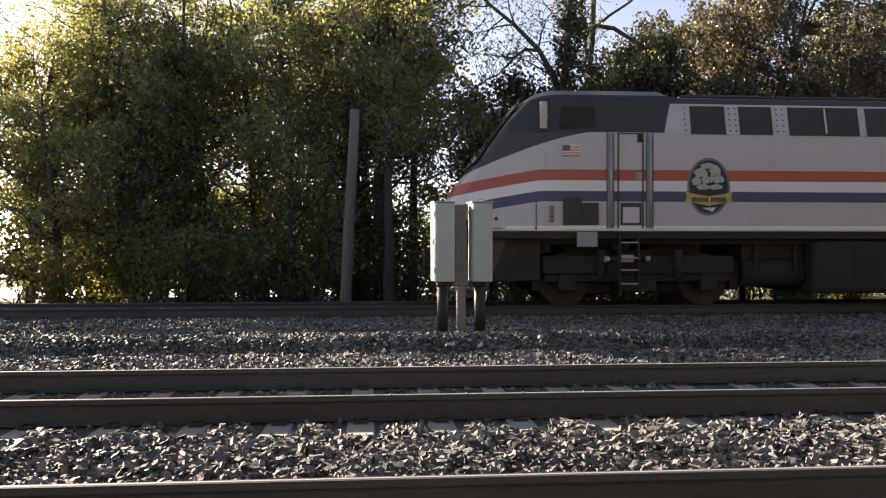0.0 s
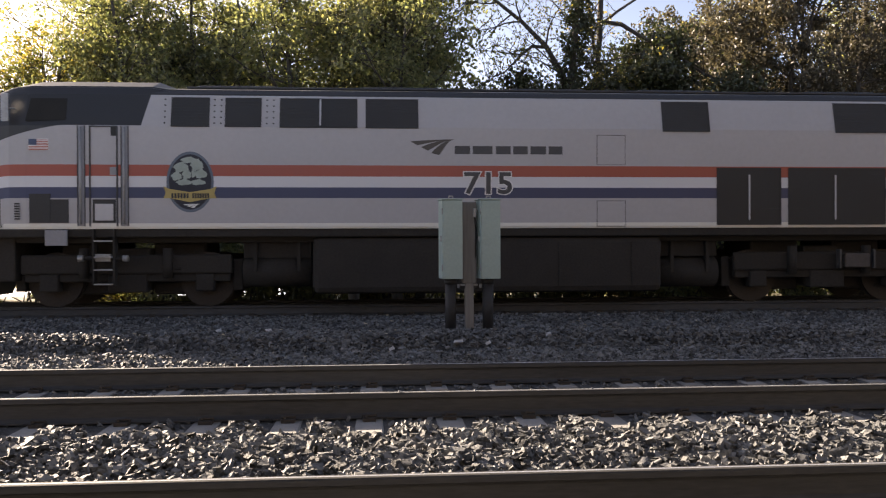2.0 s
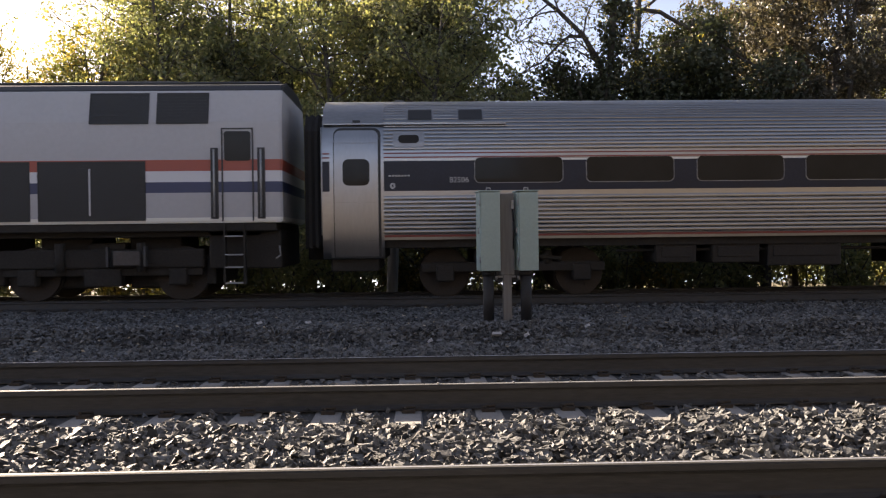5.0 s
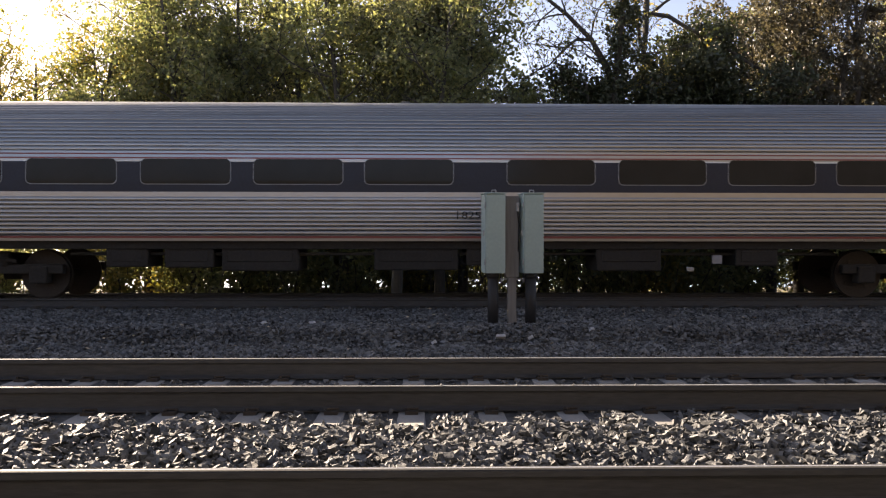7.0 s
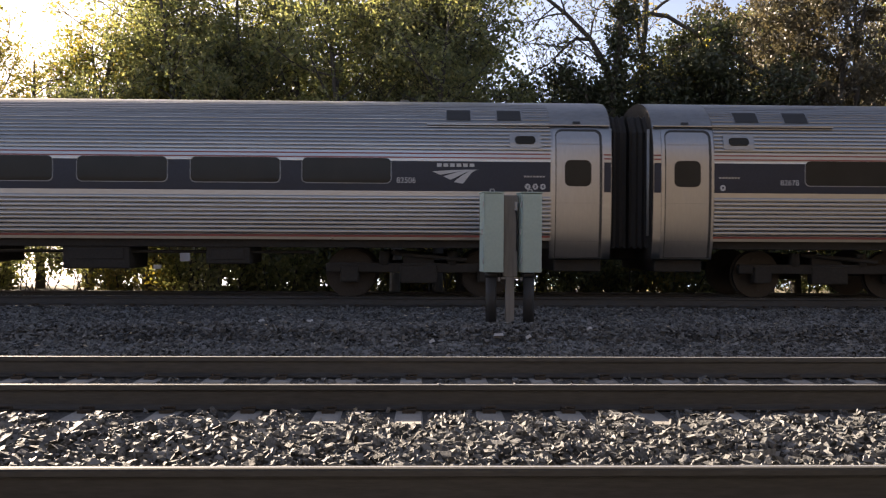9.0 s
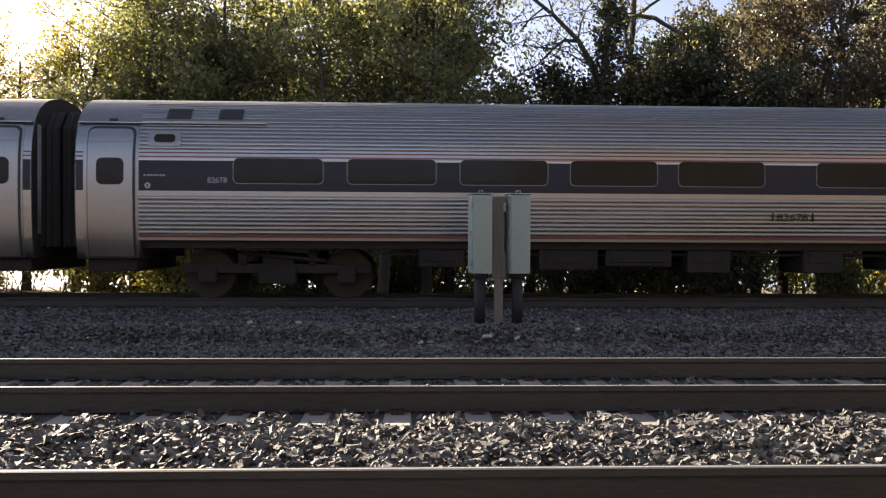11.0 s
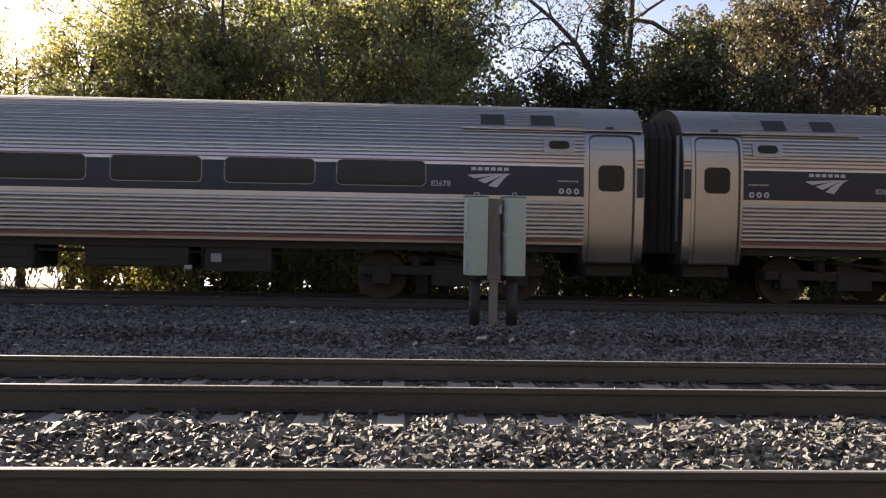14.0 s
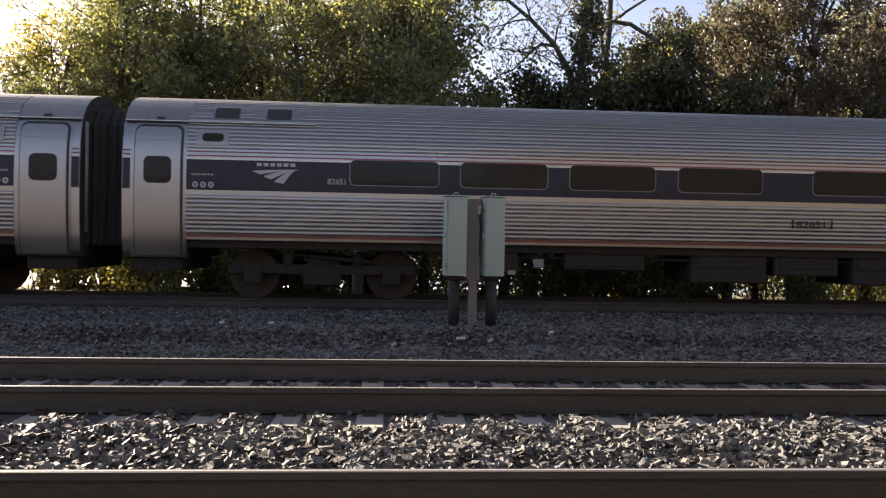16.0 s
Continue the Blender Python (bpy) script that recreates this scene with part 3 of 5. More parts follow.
def ivy_tree(at, height, seed):
    """A tree whose trunk is clad in dark ivy, with bare crooked limbs and few leaves left."""
    rng = random.Random(seed)
    t = thing("tree", "ivy-clad tree with bare crooked limbs and few yellow leaves", "tree", at, group="woods behind the line")
    bm = bmesh.new()
    trunk = crooked(rng, (0, 0, -0.3), (0.02, 0, 1), height, 10, 0.05)
    limb(bm, trunk, 0.2, 0.06, 10)
    few = []
    left = [Vector(p) for p in ((0.0, 0, 5.9), (-0.25, -0.1, 6.55), (-0.7, -0.2, 7.25), (-1.4, -0.2, 7.95), (-2.1, -0.2, 8.5), (-2.9, -0.3, 9.2))]
    limb(bm, left, 0.10, 0.035, 8)
    arch = [Vector(p) for p in ((-0.7, -0.1, 7.25), (-1.08, -0.1, 7.28), (-1.4, -0.1, 7.02), (-1.65, -0.15, 6.76), (-1.9, -0.15, 6.5))]
    hook = [Vector(p) for p in ((-1.68, -0.2, 8.18), (-2.08, -0.2, 7.86), (-2.32, -0.2, 7.5))]
    limb(bm, arch, 0.055, 0.02, 7)
    limb(bm, hook, 0.03, 0.012, 6)
    for base, way, ln in ((left[1], (-1, 0, 0.15), 1.5), (left[2], (-0.8, 0.1, -0.1), 1.3), (left[3], (-0.3, 0, 1), 1.4), (left[2], (0.2, 0, 1), 1.3), (left[4], (-1, 0, -0.2), 1.2),
                          (trunk[7], (1, 0, 0.5), 2.2), (trunk[8], (0.8, 0, 1), 1.8), (trunk[6], (1, 0, 0.2), 2.4), (trunk[8], (-0.6, 0, 1), 1.6), (left[1], (-0.6, 0, 0.7), 1.7), (left[3], (-1, 0, 0.1), 1.6), (arch[2], (-1, 0, 0.1), 1.3), (arch[4], (-0.8, 0, -0.4), 0.8)):
        b = crooked(rng, base, way, ln, 6, 0.22)
        limb(bm, b, 0.032, 0.006, 5)
        few += b[2:]
        for _ in range(13):
            w = crooked(rng, b[rng.randint(1, 5)], (rng.uniform(-1, 1), rng.uniform(-0.5, 0.5), rng.uniform(-0.6, 0.9)), rng.uniform(0.5, 1.0), 4, 0.3)
            limb(bm, w, 0.012, 0.004, 4)
            few += w[2:]
    part("trunk", bm, M_BARK, t)
    clad = [trunk[i].lerp(trunk[i + 1], f) for i in range(2, 10) for f in (0.0, 0.35, 0.7)]
    clad += [trunk[i] + Vector((0.32 + 0.1 * rng.random(), 0.05, 0.2)) for i in range(3, 9)]
    leaf_cloud("ivy", [p[:] for p in clad], [0.4 + 0.22 * rng.random() for _ in clad], [240] * len(clad), 0.11, M_LEAF_D, seed, t, label="dark ivy")
    leaf_cloud("crown", [p[:] for p in few], [0.35] * len(few), [rng.randint(1, 7) for _ in few], 0.08, M_LEAF_Y, seed + 1, t, label="sparse yellow leaves")
    return t


def bare_tree(at, seed):
    """A slim trunk with long bare boughs to one side, its foot wrapped in ivy."""
    rng = random.Random(seed)
    t = thing("tree", "slim bare tree with long boughs and an ivy-wrapped foot", "tree", at, group="woods behind the line")
    bm = bmesh.new()
    trunk = [Vector(p) for p in ((0, 0, -0.3), (0.05, 0, 3.0), (-0.05, 0, 6.0), (0.0, 0, 7.6), (0.05, 0, 9.0), (0.1, 0, 10.6))]
    limb(bm, trunk, 0.13, 0.07, 9)
    fork = [Vector(p) for p in ((0.0, 0, 6.7), (-0.18, 0, 7.5), (-0.3, 0, 8.4), (-0.42, 0, 10.2))]
    limb(bm, fork, 0.06, 0.04, 8)
    up = [Vector(p) for p in ((0.03, -0.05, 8.0), (0.5, -0.1, 8.4), (1.1, -0.1, 8.8), (1.9, -0.2, 9.5), (2.6, -0.2, 10.2))]
    down = [Vector(p) for p in ((0.02, -0.05, 8.1), (0.6, -0.2, 8.0), (1.2, -0.3, 7.6), (2.0, -0.4, 7.2), (3.0, -0.5, 6.5), (3.8, -0.5, 6.2))]
    limb(bm, up, 0.05, 0.02, 7)
    limb(bm, down, 0.075, 0.03, 7)
    few = []
    for bough in (trunk[3:], fork, up, down):
        for _ in range(14):
            w = crooked(rng, rng.choice(bough), (rng.uniform(-1, 1), rng.uniform(-0.5, 0.5), rng.uniform(-0.4, 1)), rng.uniform(0.6, 1.4), 5, 0.28)
            limb(bm, w, 0.014, 0.004, 4)
            few += w[2:]
    part("trunk", bm, M_BARK, t)
    clad = [Vector((rng.uniform(-0.2, 0.2), rng.uniform(-0.2, 0.2), 0.3 + 0.28 * k)) for k in range(25)]
    leaf_cloud("ivy", [p[:] for p in clad], [0.35 + 0.25 * rng.random() for _ in clad], [260] * len(clad), 0.1, M_LEAF_D, seed, t, label="dark ivy")
    leaf_cloud("crown", [p[:] for p in few], [0.3] * len(few), [rng.randint(0, 3) for _ in few], 0.08, M_LEAF_Y, seed + 1, t, label="sparse yellow leaves")
    return t


def make_woods():
    rng = random.Random(5)
    green = "tall green tree with dense backlit foliage"
    # trees on the left take the glare-lightened green, those further right darker leaves
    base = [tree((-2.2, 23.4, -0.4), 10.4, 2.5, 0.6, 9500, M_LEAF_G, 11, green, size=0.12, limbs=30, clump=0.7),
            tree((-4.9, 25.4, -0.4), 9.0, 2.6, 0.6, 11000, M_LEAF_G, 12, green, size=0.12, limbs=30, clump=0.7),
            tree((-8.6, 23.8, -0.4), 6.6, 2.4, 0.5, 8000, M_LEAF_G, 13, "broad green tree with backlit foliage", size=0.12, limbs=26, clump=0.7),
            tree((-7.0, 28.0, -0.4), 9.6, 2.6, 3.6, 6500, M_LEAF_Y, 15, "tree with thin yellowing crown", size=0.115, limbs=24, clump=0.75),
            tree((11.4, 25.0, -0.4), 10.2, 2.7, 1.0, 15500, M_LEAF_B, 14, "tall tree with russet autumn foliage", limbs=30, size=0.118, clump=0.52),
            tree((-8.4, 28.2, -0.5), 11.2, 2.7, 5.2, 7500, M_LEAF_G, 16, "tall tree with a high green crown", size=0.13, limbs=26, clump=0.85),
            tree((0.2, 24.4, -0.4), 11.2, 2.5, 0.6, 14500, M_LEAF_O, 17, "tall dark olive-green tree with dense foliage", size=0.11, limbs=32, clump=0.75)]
    spots = [(5, 0.3, 26.2, 40), (1, -1.0, 27.2, 120), (2, -6.4, 23.6, 250), (2, -13.4, 24.4, 70), (3, -10.4, 26.4, 60), (3, -13.6, 27.8, 150), (3, -9.0, 27.8, 10),
             (4, 14.4, 24.2, 100), (4, 17.2, 25.6, 220), (4, 12.6, 27.6, 310), (4, 9.8, 27.4, 150), (4, 16.4, 29.2, 75), (4, 11.9, 23.6, 10), (4, 15.8, 27.2, 190),
             (0, -7.3, 25.2, 75), (0, -8.6, 26.4, 300), (6, -5.6, 26.6, 140), (6, -0.6, 25.6, 290), (0, -3.6, 26.2, 15), (1, -7.8, 26.6, 200), (5, 1.2, 25.0, 100), (6, -0.2, 27.6, 150), (2, 3.0, 24.2, 40),
             (5, -5.8, 29.0, 80), (5, -3.0, 28.4, 170), (5, -0.2, 29.2, 260), (5, 0.5, 28.6, 20), (5, 12.2, 29.6, 130), (5, 17.6, 29.4, 10)]
    spots += [(1, -3.7, 29.6, 320)]
    for k, x, y, turn in spots:
        copy_thing(base[k], pose(x, y, -0.4, 0, 0, turn))
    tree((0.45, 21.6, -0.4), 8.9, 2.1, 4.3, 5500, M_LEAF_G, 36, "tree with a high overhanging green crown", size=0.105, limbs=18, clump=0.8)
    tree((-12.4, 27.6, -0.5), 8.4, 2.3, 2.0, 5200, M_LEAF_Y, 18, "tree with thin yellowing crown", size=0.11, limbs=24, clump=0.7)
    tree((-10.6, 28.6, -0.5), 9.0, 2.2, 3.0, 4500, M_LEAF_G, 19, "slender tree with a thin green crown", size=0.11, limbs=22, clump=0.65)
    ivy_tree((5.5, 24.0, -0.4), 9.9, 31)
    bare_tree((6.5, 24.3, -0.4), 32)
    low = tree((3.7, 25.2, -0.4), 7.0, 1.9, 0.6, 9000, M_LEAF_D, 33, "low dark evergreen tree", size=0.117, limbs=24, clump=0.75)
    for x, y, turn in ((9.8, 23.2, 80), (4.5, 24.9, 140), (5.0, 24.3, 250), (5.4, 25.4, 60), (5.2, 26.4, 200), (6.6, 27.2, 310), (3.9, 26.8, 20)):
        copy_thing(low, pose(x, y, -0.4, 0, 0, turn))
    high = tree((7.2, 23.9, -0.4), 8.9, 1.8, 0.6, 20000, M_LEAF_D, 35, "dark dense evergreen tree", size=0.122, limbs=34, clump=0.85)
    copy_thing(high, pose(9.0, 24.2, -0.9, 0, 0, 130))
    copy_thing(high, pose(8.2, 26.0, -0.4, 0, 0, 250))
    scrub = [bush((-3.6, 21.9, -0.4), 2.8, 1.3, 1900, M_LEAF_G, 41, "dense green lineside shrub", 0.125), bush((-1.9, 22.3, -0.4), 3.3, 1.4, 2100, M_LEAF_G, 42, "dense green lineside shrub", 0.125),
             bush((6.5, 22.0, -0.4), 2.4, 1.3, 1800, M_LEAF_Y, 43, "lineside shrub with yellowing leaves", 0.125)]
    x = -16.0
    while x < 19:
        if not -11.4 < x < -9.3 and not 0.3 < x < 1.9:
            copy_thing(scrub[rng.choice((0, 1, 1, 0, 2))], pose(x, rng.uniform(21.5, 24.5), -0.4, 0, 0, rng.uniform(0, 360)))
        x += rng.uniform(1.2, 1.9)
    x = -18.0
    while x < 20:
        if not -13.0 < x < -10.2 and not 0.4 < x < 2.0:
            copy_thing(scrub[rng.choice((0, 1, 1, 2))], pose(x, rng.uniform(25.5, 29.0), -0.5, 0, 0, rng.uniform(0, 360)))
        x += rng.uniform(1.5, 2.3)
    bare_shrub((-11.6, 25.6, -0.5), 44)
    bare_shrub((-10.6, 26.6, -0.5), 45)
    bare_shrub((0.7, 22.8, -0.4), 46)
    bare_shrub((1.4, 23.4, -0.4), 47)
    copy_thing(scrub[2], pose(1.2, 27.4, -0.6, 0, 0, 70))
    copy_thing(scrub[2], pose(0.8, 29.6, -0.6, 0, 0, 210))
    # a dense screen of big-leaved trees at the back of the wood
    screen = tree((-9.6, 31.0, -0.6), 4.3, 1.9, 0.1, 2200, M_LEAF_O, 51, "dark tree at the back of the wood", size=0.24, limbs=22, clump=0.8)
    for x, y, turn in ((-7.4, 30.6, 50), (-3.2, 30.8, 200), (-1.2, 31.2, 290), (-5.3, 31.4, 120), (-11.4, 31.6, 240), (-17.6, 31.0, 160), (-19.8, 31.4, 30), (-6.4, 33.0, 10)):
        copy_thing(screen, pose(x, y, -0.6, 0, 0, turn))
    many_stemmed_tree((12.4, 23.6, -0.4), 37)


def bare_shrub(at, seed):
    """Thin crooked stems with hardly a leaf left."""
    rng = random.Random(seed)
    t = thing("bush", "nearly leafless lineside shrub of thin crooked stems", "bush", at, group="undergrowth behind the line")
    bm = bmesh.new()
    few = []
    for _ in range(9):
        b = crooked(rng, (rng.uniform(-0.5, 0.5), rng.uniform(-0.2, 0.2), -0.2), (rng.uniform(-0.7, 0.7), rng.uniform(-0.3, 0.3), 1), rng.uniform(1.4, 2.4), 6, 0.25)
        limb(bm, b, 0.02, 0.006, 5)
        for _ in range(5):
            w = crooked(rng, b[rng.randint(2, 5)], (rng.uniform(-1, 1), rng.uniform(-0.5, 0.5), rng.uniform(-0.2, 0.8)), rng.uniform(0.3, 0.8), 4, 0.35)
            limb(bm, w, 0.009, 0.003, 4)
            few += w[2:]
    part("stem", bm, M_BARK, t)
    leaf_cloud("crown", [p[:] for p in few], [0.15] * len(few), [rng.randint(0, 2) for _ in few], 0.08, M_LEAF_Y, seed, t, label="few yellowing leaves")
    return t


def many_stemmed_tree(at, seed):
    """A pale trunk that parts into five slender stems high up, with thin russet leaves and a drooping bough."""
    rng = random.Random(seed)
    t = thing("tree", "slender many-stemmed tree with thin russet leaves", "tree", at, group="woods behind the line")
    bm = bmesh.new()
    trunk = [Vector(p) for p in ((0.1, 0, -0.3), (0.0, 0, 3.0), (0.03, 0, 6.1), (0.0, 0, 7.6))]
    limb(bm, trunk, 0.12, 0.08, 9)
    few = []
    for x, y, r in ((-0.85, 0.1, 0.035), (-0.4, -0.15, 0.045), (0.05, 0.1, 0.055), (0.45, -0.1, 0.045), (0.95, 0.15, 0.05)):
        stem = [Vector((0, 0, 7.3)), Vector((x * 0.35, y, 8.0)), Vector((x * 0.75, y, 8.9)), Vector((x, y, 10.4))]
        limb(bm, stem, r, r * 0.6, 7)
        for _ in range(7):
            w = crooked(rng, rng.choice(stem[1:]), (rng.uniform(-1, 1), rng.uniform(-0.5, 0.5), rng.uniform(0, 1)), rng.uniform(0.5, 1.2), 4, 0.3)
            limb(bm, w, 0.012, 0.004, 4)
            few += w[2:]
    side = [Vector(p) for p in ((0.0, -0.05, 6.0), (0.45, -0.1, 6.35), (0.85, -0.15, 6.62), (1.4, -0.2, 6.68), (1.75, -0.2, 6.55), (2.1, -0.2, 6.2))]
    limb(bm, side, 0.035, 0.012, 6)
    few += side[2:]
    part("trunk", bm, M_BARK, t)
    leaf_cloud("crown", [p[:] for p in few], [0.4] * len(few), [rng.randint(3, 12) for _ in few], 0.09, M_LEAF_B, seed, t, label="thin russet leaves")
    return t


def utility_pole():
    t = thing("utility_pole", "weathered leaning wooden pole in front of the trees", "pole", (-0.66, 20.4, -0.4))
    bm = bmesh.new()
    limb(bm, [Vector((0, 0, -0.2)), Vector((0.1, 0, 2)), Vector((0.19, 0, 3.6)), Vector((0.25, 0, 4.88))], 0.145, 0.115, 14)
    part("shaft", bm, M_LINEPOLE, t)
    return t


# ---- train ----
AXIS_Y = 16.9025
S_TRAIN = [(0.0, 0.055), (0.5, 0.04), (1.0, 0.02), (1.5, -0.13), (2.0, -0.093), (2.5, 0.06), (3.0, 0.08), (3.5, 0.083), (4.0, -0.115), (6.5, -0.1), (7.0, 0.041), (7.5, 0.06),
           (8.0, 0.07), (8.5, -0.06), (9.0, -0.052), (11.5, 0.396), (12.0, 0.396), (12.5, 0.396), (13.0, 0.373), (13.5, 0.236), (14.0, 0.426), (14.5, 0.483), (15.0, 0.496), (15.5, 0.323), (16.0, 0.347)]
TRAIN_ROWS = [(t, -0.96 * (5.173 * t + lag)) for t, lag in S_TRAIN]
WHEELS = []


def loco_paint():
    """Painted flanks: stripes that dip towards the nose, black cab mask and roof edge."""
    m = mat("loco_paint", (0.42, 0.41, 0.42), 0.42, grain=12, vary=0.06, blotch=0.7, bump=0.02)
    n, l = m.node_tree.nodes, m.node_tree.links
    b = n["Principled BSDF"]
    grey = b.inputs["Base Color"].links[0].from_socket
    co = n.new("ShaderNodeTexCoord")
    sp = n.new("ShaderNodeSeparateXYZ")
    l.new(co.outputs["Object"], sp.inputs[0])

    def calc(op, a, c, d=None):
        k = n.new("ShaderNodeMath")
        k.operation = op
        for i, v in enumerate((a, c, d)):
            if v is None:
                continue
            if isinstance(v, (int, float)):
                k.inputs[i].default_value = v
            else:
                l.new(v, k.inputs[i])
        return k.outputs[0]

    x, z = sp.outputs[0], sp.outputs[2]
    ahead = calc("MAXIMUM", calc("SUBTRACT", 3.2, x), 0.0)
    zs = calc("MULTIPLY_ADD", calc("POWER", ahead, 1.12), 0.16, z)
    ahead = calc("MAXIMUM", calc("SUBTRACT", 4.2, x), 0.0)
    zm = calc("MULTIPLY_ADD", calc("POWER", ahead, 1.4), 0.228, z)
    last = grey
    wide = n["Noise Texture"].outputs["Fac"]

    def layer(mask, colour):
        nonlocal last
        k = n.new("ShaderNodeMix")
        k.data_type = "RGBA"
        k.inputs[7].default_value = (*colour, 1)
        l.new(mask, k.inputs[0])
        l.new(last, k.inputs[6])
        last = k.outputs[2]

    def between(v, a, c):
        return calc("MULTIPLY", calc("GREATER_THAN", v, a), calc("LESS_THAN", v, c))

    layer(between(zs, 2.20, 2.40), (0.62, 0.62, 0.64))
    layer(between(zs, 2.40, 2.605), (0.38, 0.082, 0.055))
    layer(between(zs, 2.005, 2.20), (0.038, 0.05, 0.11))
    layer(between(z, 1.0, 1.55), (0.76, 0.74, 0.68))
    mask = calc("MULTIPLY", calc("GREATER_THAN", zm, 3.31), calc("LESS_THAN", calc("MULTIPLY_ADD", z, -0.27, x), 4.67))
    layer(mask, (0.02, 0.02, 0.022))
    layer(calc("GREATER_THAN", z, 3.885), (0.03, 0.03, 0.033))
    l.new(last, b.inputs["Base Color"])
    return m


def bogie(parent, x, axles, wheel_r, name="truck"):
    """Side frames, bolster, springs and boxes of one truck; its wheels turn."""
    bm = bmesh.new()
    half = (axles[-1] - axles[0]) / 2
    for s in (-1, 1):
        y = s * 1.02
        box(bm, x - half - 0.45, x + half + 0.45, y - 0.07, y + 0.07, 0.48, 0.66, 0.02)
        box(bm, x - 0.35, x + 0.35, y - 0.12, y + 0.12, 0.28, 0.62, 0.03)
        for a in axles:
            box(bm, x + a - 0.17, x + a + 0.17, y - 0.13, y + 0.13, 0.30, 0.62, 0.03)
        for a in (-0.5, 0.5):
            cyl(bm, (x + a * half, y, 0.62), (x + a * half, y, 0.88), 0.1, n=10)
        cyl(bm, (x - half * 0.4, y - s * 0.02, 0.85), (x + half * 0.7, y + s * 0.12, 0.72), 0.04, n=8)
    box(bm, x - 0.3, x + 0.3, -1.0, 1.0, 0.5, 0.8, 0.02)
    tr = part(name, bm, M_UNDER, parent, "grimy steel running gear")
    for a in axles:
        bm = bmesh.new()
        for s in (-1, 1):
            cyl(bm, (0, s * 0.715, 0), (0, s * 0.80, 0), wheel_r, n=28)
            cyl(bm, (0, s * 0.69, 0), (0, s * 0.715, 0), wheel_r + 0.028, n=28)
            for k in range(4):
                g = k * math.pi / 2
                cyl(bm, (0.28 * math.cos(g), s * 0.80, 0.28 * math.sin(g)), (0.28 * math.cos(g), s * 0.815, 0.28 * math.sin(g)), 0.05, n=8)
        cyl(bm, (0, -0.95, 0), (0, 0.95, 0), 0.075, n=10)
        w = part("wheelset", bm, M_WHEEL, parent, "worn steel wheelset")
        w.location = (x + a, 0, wheel_r)
        WHEELS.append((w, x + a, wheel_r))
    return tr


def grille(parent, x0, x1, z0, z1, y, slats, name="grille", lean=0.0):
    """A dark recess with horizontal slats on a flank at y."""
    bm = bmesh.new()
    for a, b, c, e in ((x0, x1, z0, z0 + 0.02), (x0, x1, z1 - 0.02, z1), (x0, x0 + 0.02, z0 + 0.02, z1 - 0.02), (x1 - 0.02, x1, z0 + 0.02, z1 - 0.02)):
        box(bm, a, b, y - 0.012, y + 0.01, c, e)
    box(bm, x0 + 0.02, x1 - 0.02, y - 0.002, y + 0.008, z0 + 0.02, z1 - 0.02)
    step = (z1 - z0 - 0.06) / slats
    for i in range(slats):
        z = z0 + 0.03 + i * step
        box(bm, x0 + 0.025, x1 - 0.025, y - 0.01, y - 0.003, z, z + step * 0.45)
    for v in bm.verts:
        v.co.y += (v.co.z - z0) * lean
    return part(name, bm, M_GRILLE, parent, "dark louvred grille")


def bars(bm, x0, x1, z0, z1, count, y, gap=0.28):
    """Plain upright bars where letters stand."""
    w = (x1 - x0) / count
    for i in range(count):
        box(bm, x0 + i * w, x0 + (i + 1 - gap) * w, y - 0.004, y - 0.001, z0, z1)


def lettering(text, parent, x, z, height, y, material, name="number", stretch=1.0, grow=0.0, turn=0.0):
    cu = bpy.data.curves.new(name, "FONT")
    cu.body = text
    cu.size = height / 0.7
    cu.extrude = 0.0015
    cu.offset = grow
    tmp = new("tmp_text", cu)
    me = bpy.data.meshes.new_from_object(tmp.evaluated_get(bpy.context.evaluated_depsgraph_get()))
    bpy.data.objects.remove(tmp)
    me.materials.clear()
    me.materials.append(material)
    ob = new(name, me)
    ob.parent = parent
    ob.matrix_basis = Matrix.Translation((x, y, z)) @ Matrix.Rotation(radians(turn), 4, "Z") @ Matrix.Rotation(radians(90), 4, "X") @ Matrix.Diagonal((stretch, 1, 1, 1))
    return ob


def swoosh(bm, x0, x1, z0, z1, y):
    """Three curved bands that sweep down from the upper right and spread to the lower left: a plain emblem."""
    w, h = x1 - x0, z1 - z0

    def at(u, v):
        return (x0 + w * u, z0 + h * v)

    for a, b in (((0.0, 0.86), (0.16, 0.62)), ((0.24, 0.50), (0.40, 0.28)), ((0.47, 0.12), (0.66, 0.0))):
        top = [at(a[0] + (1 - a[0]) * k / 8, a[1] + (1.0 - a[1]) * math.sin(k / 8 * math.pi / 2) ** 0.9) for k in range(9)]
        bot = [at(b[0] + (0.98 - b[0]) * k / 8, b[1] + (0.97 - b[1]) * math.sin(k / 8 * math.pi / 2) ** 1.15) for k in range(8)]
        plate(bm, top + bot[::-1], y - 0.004, y - 0.001)


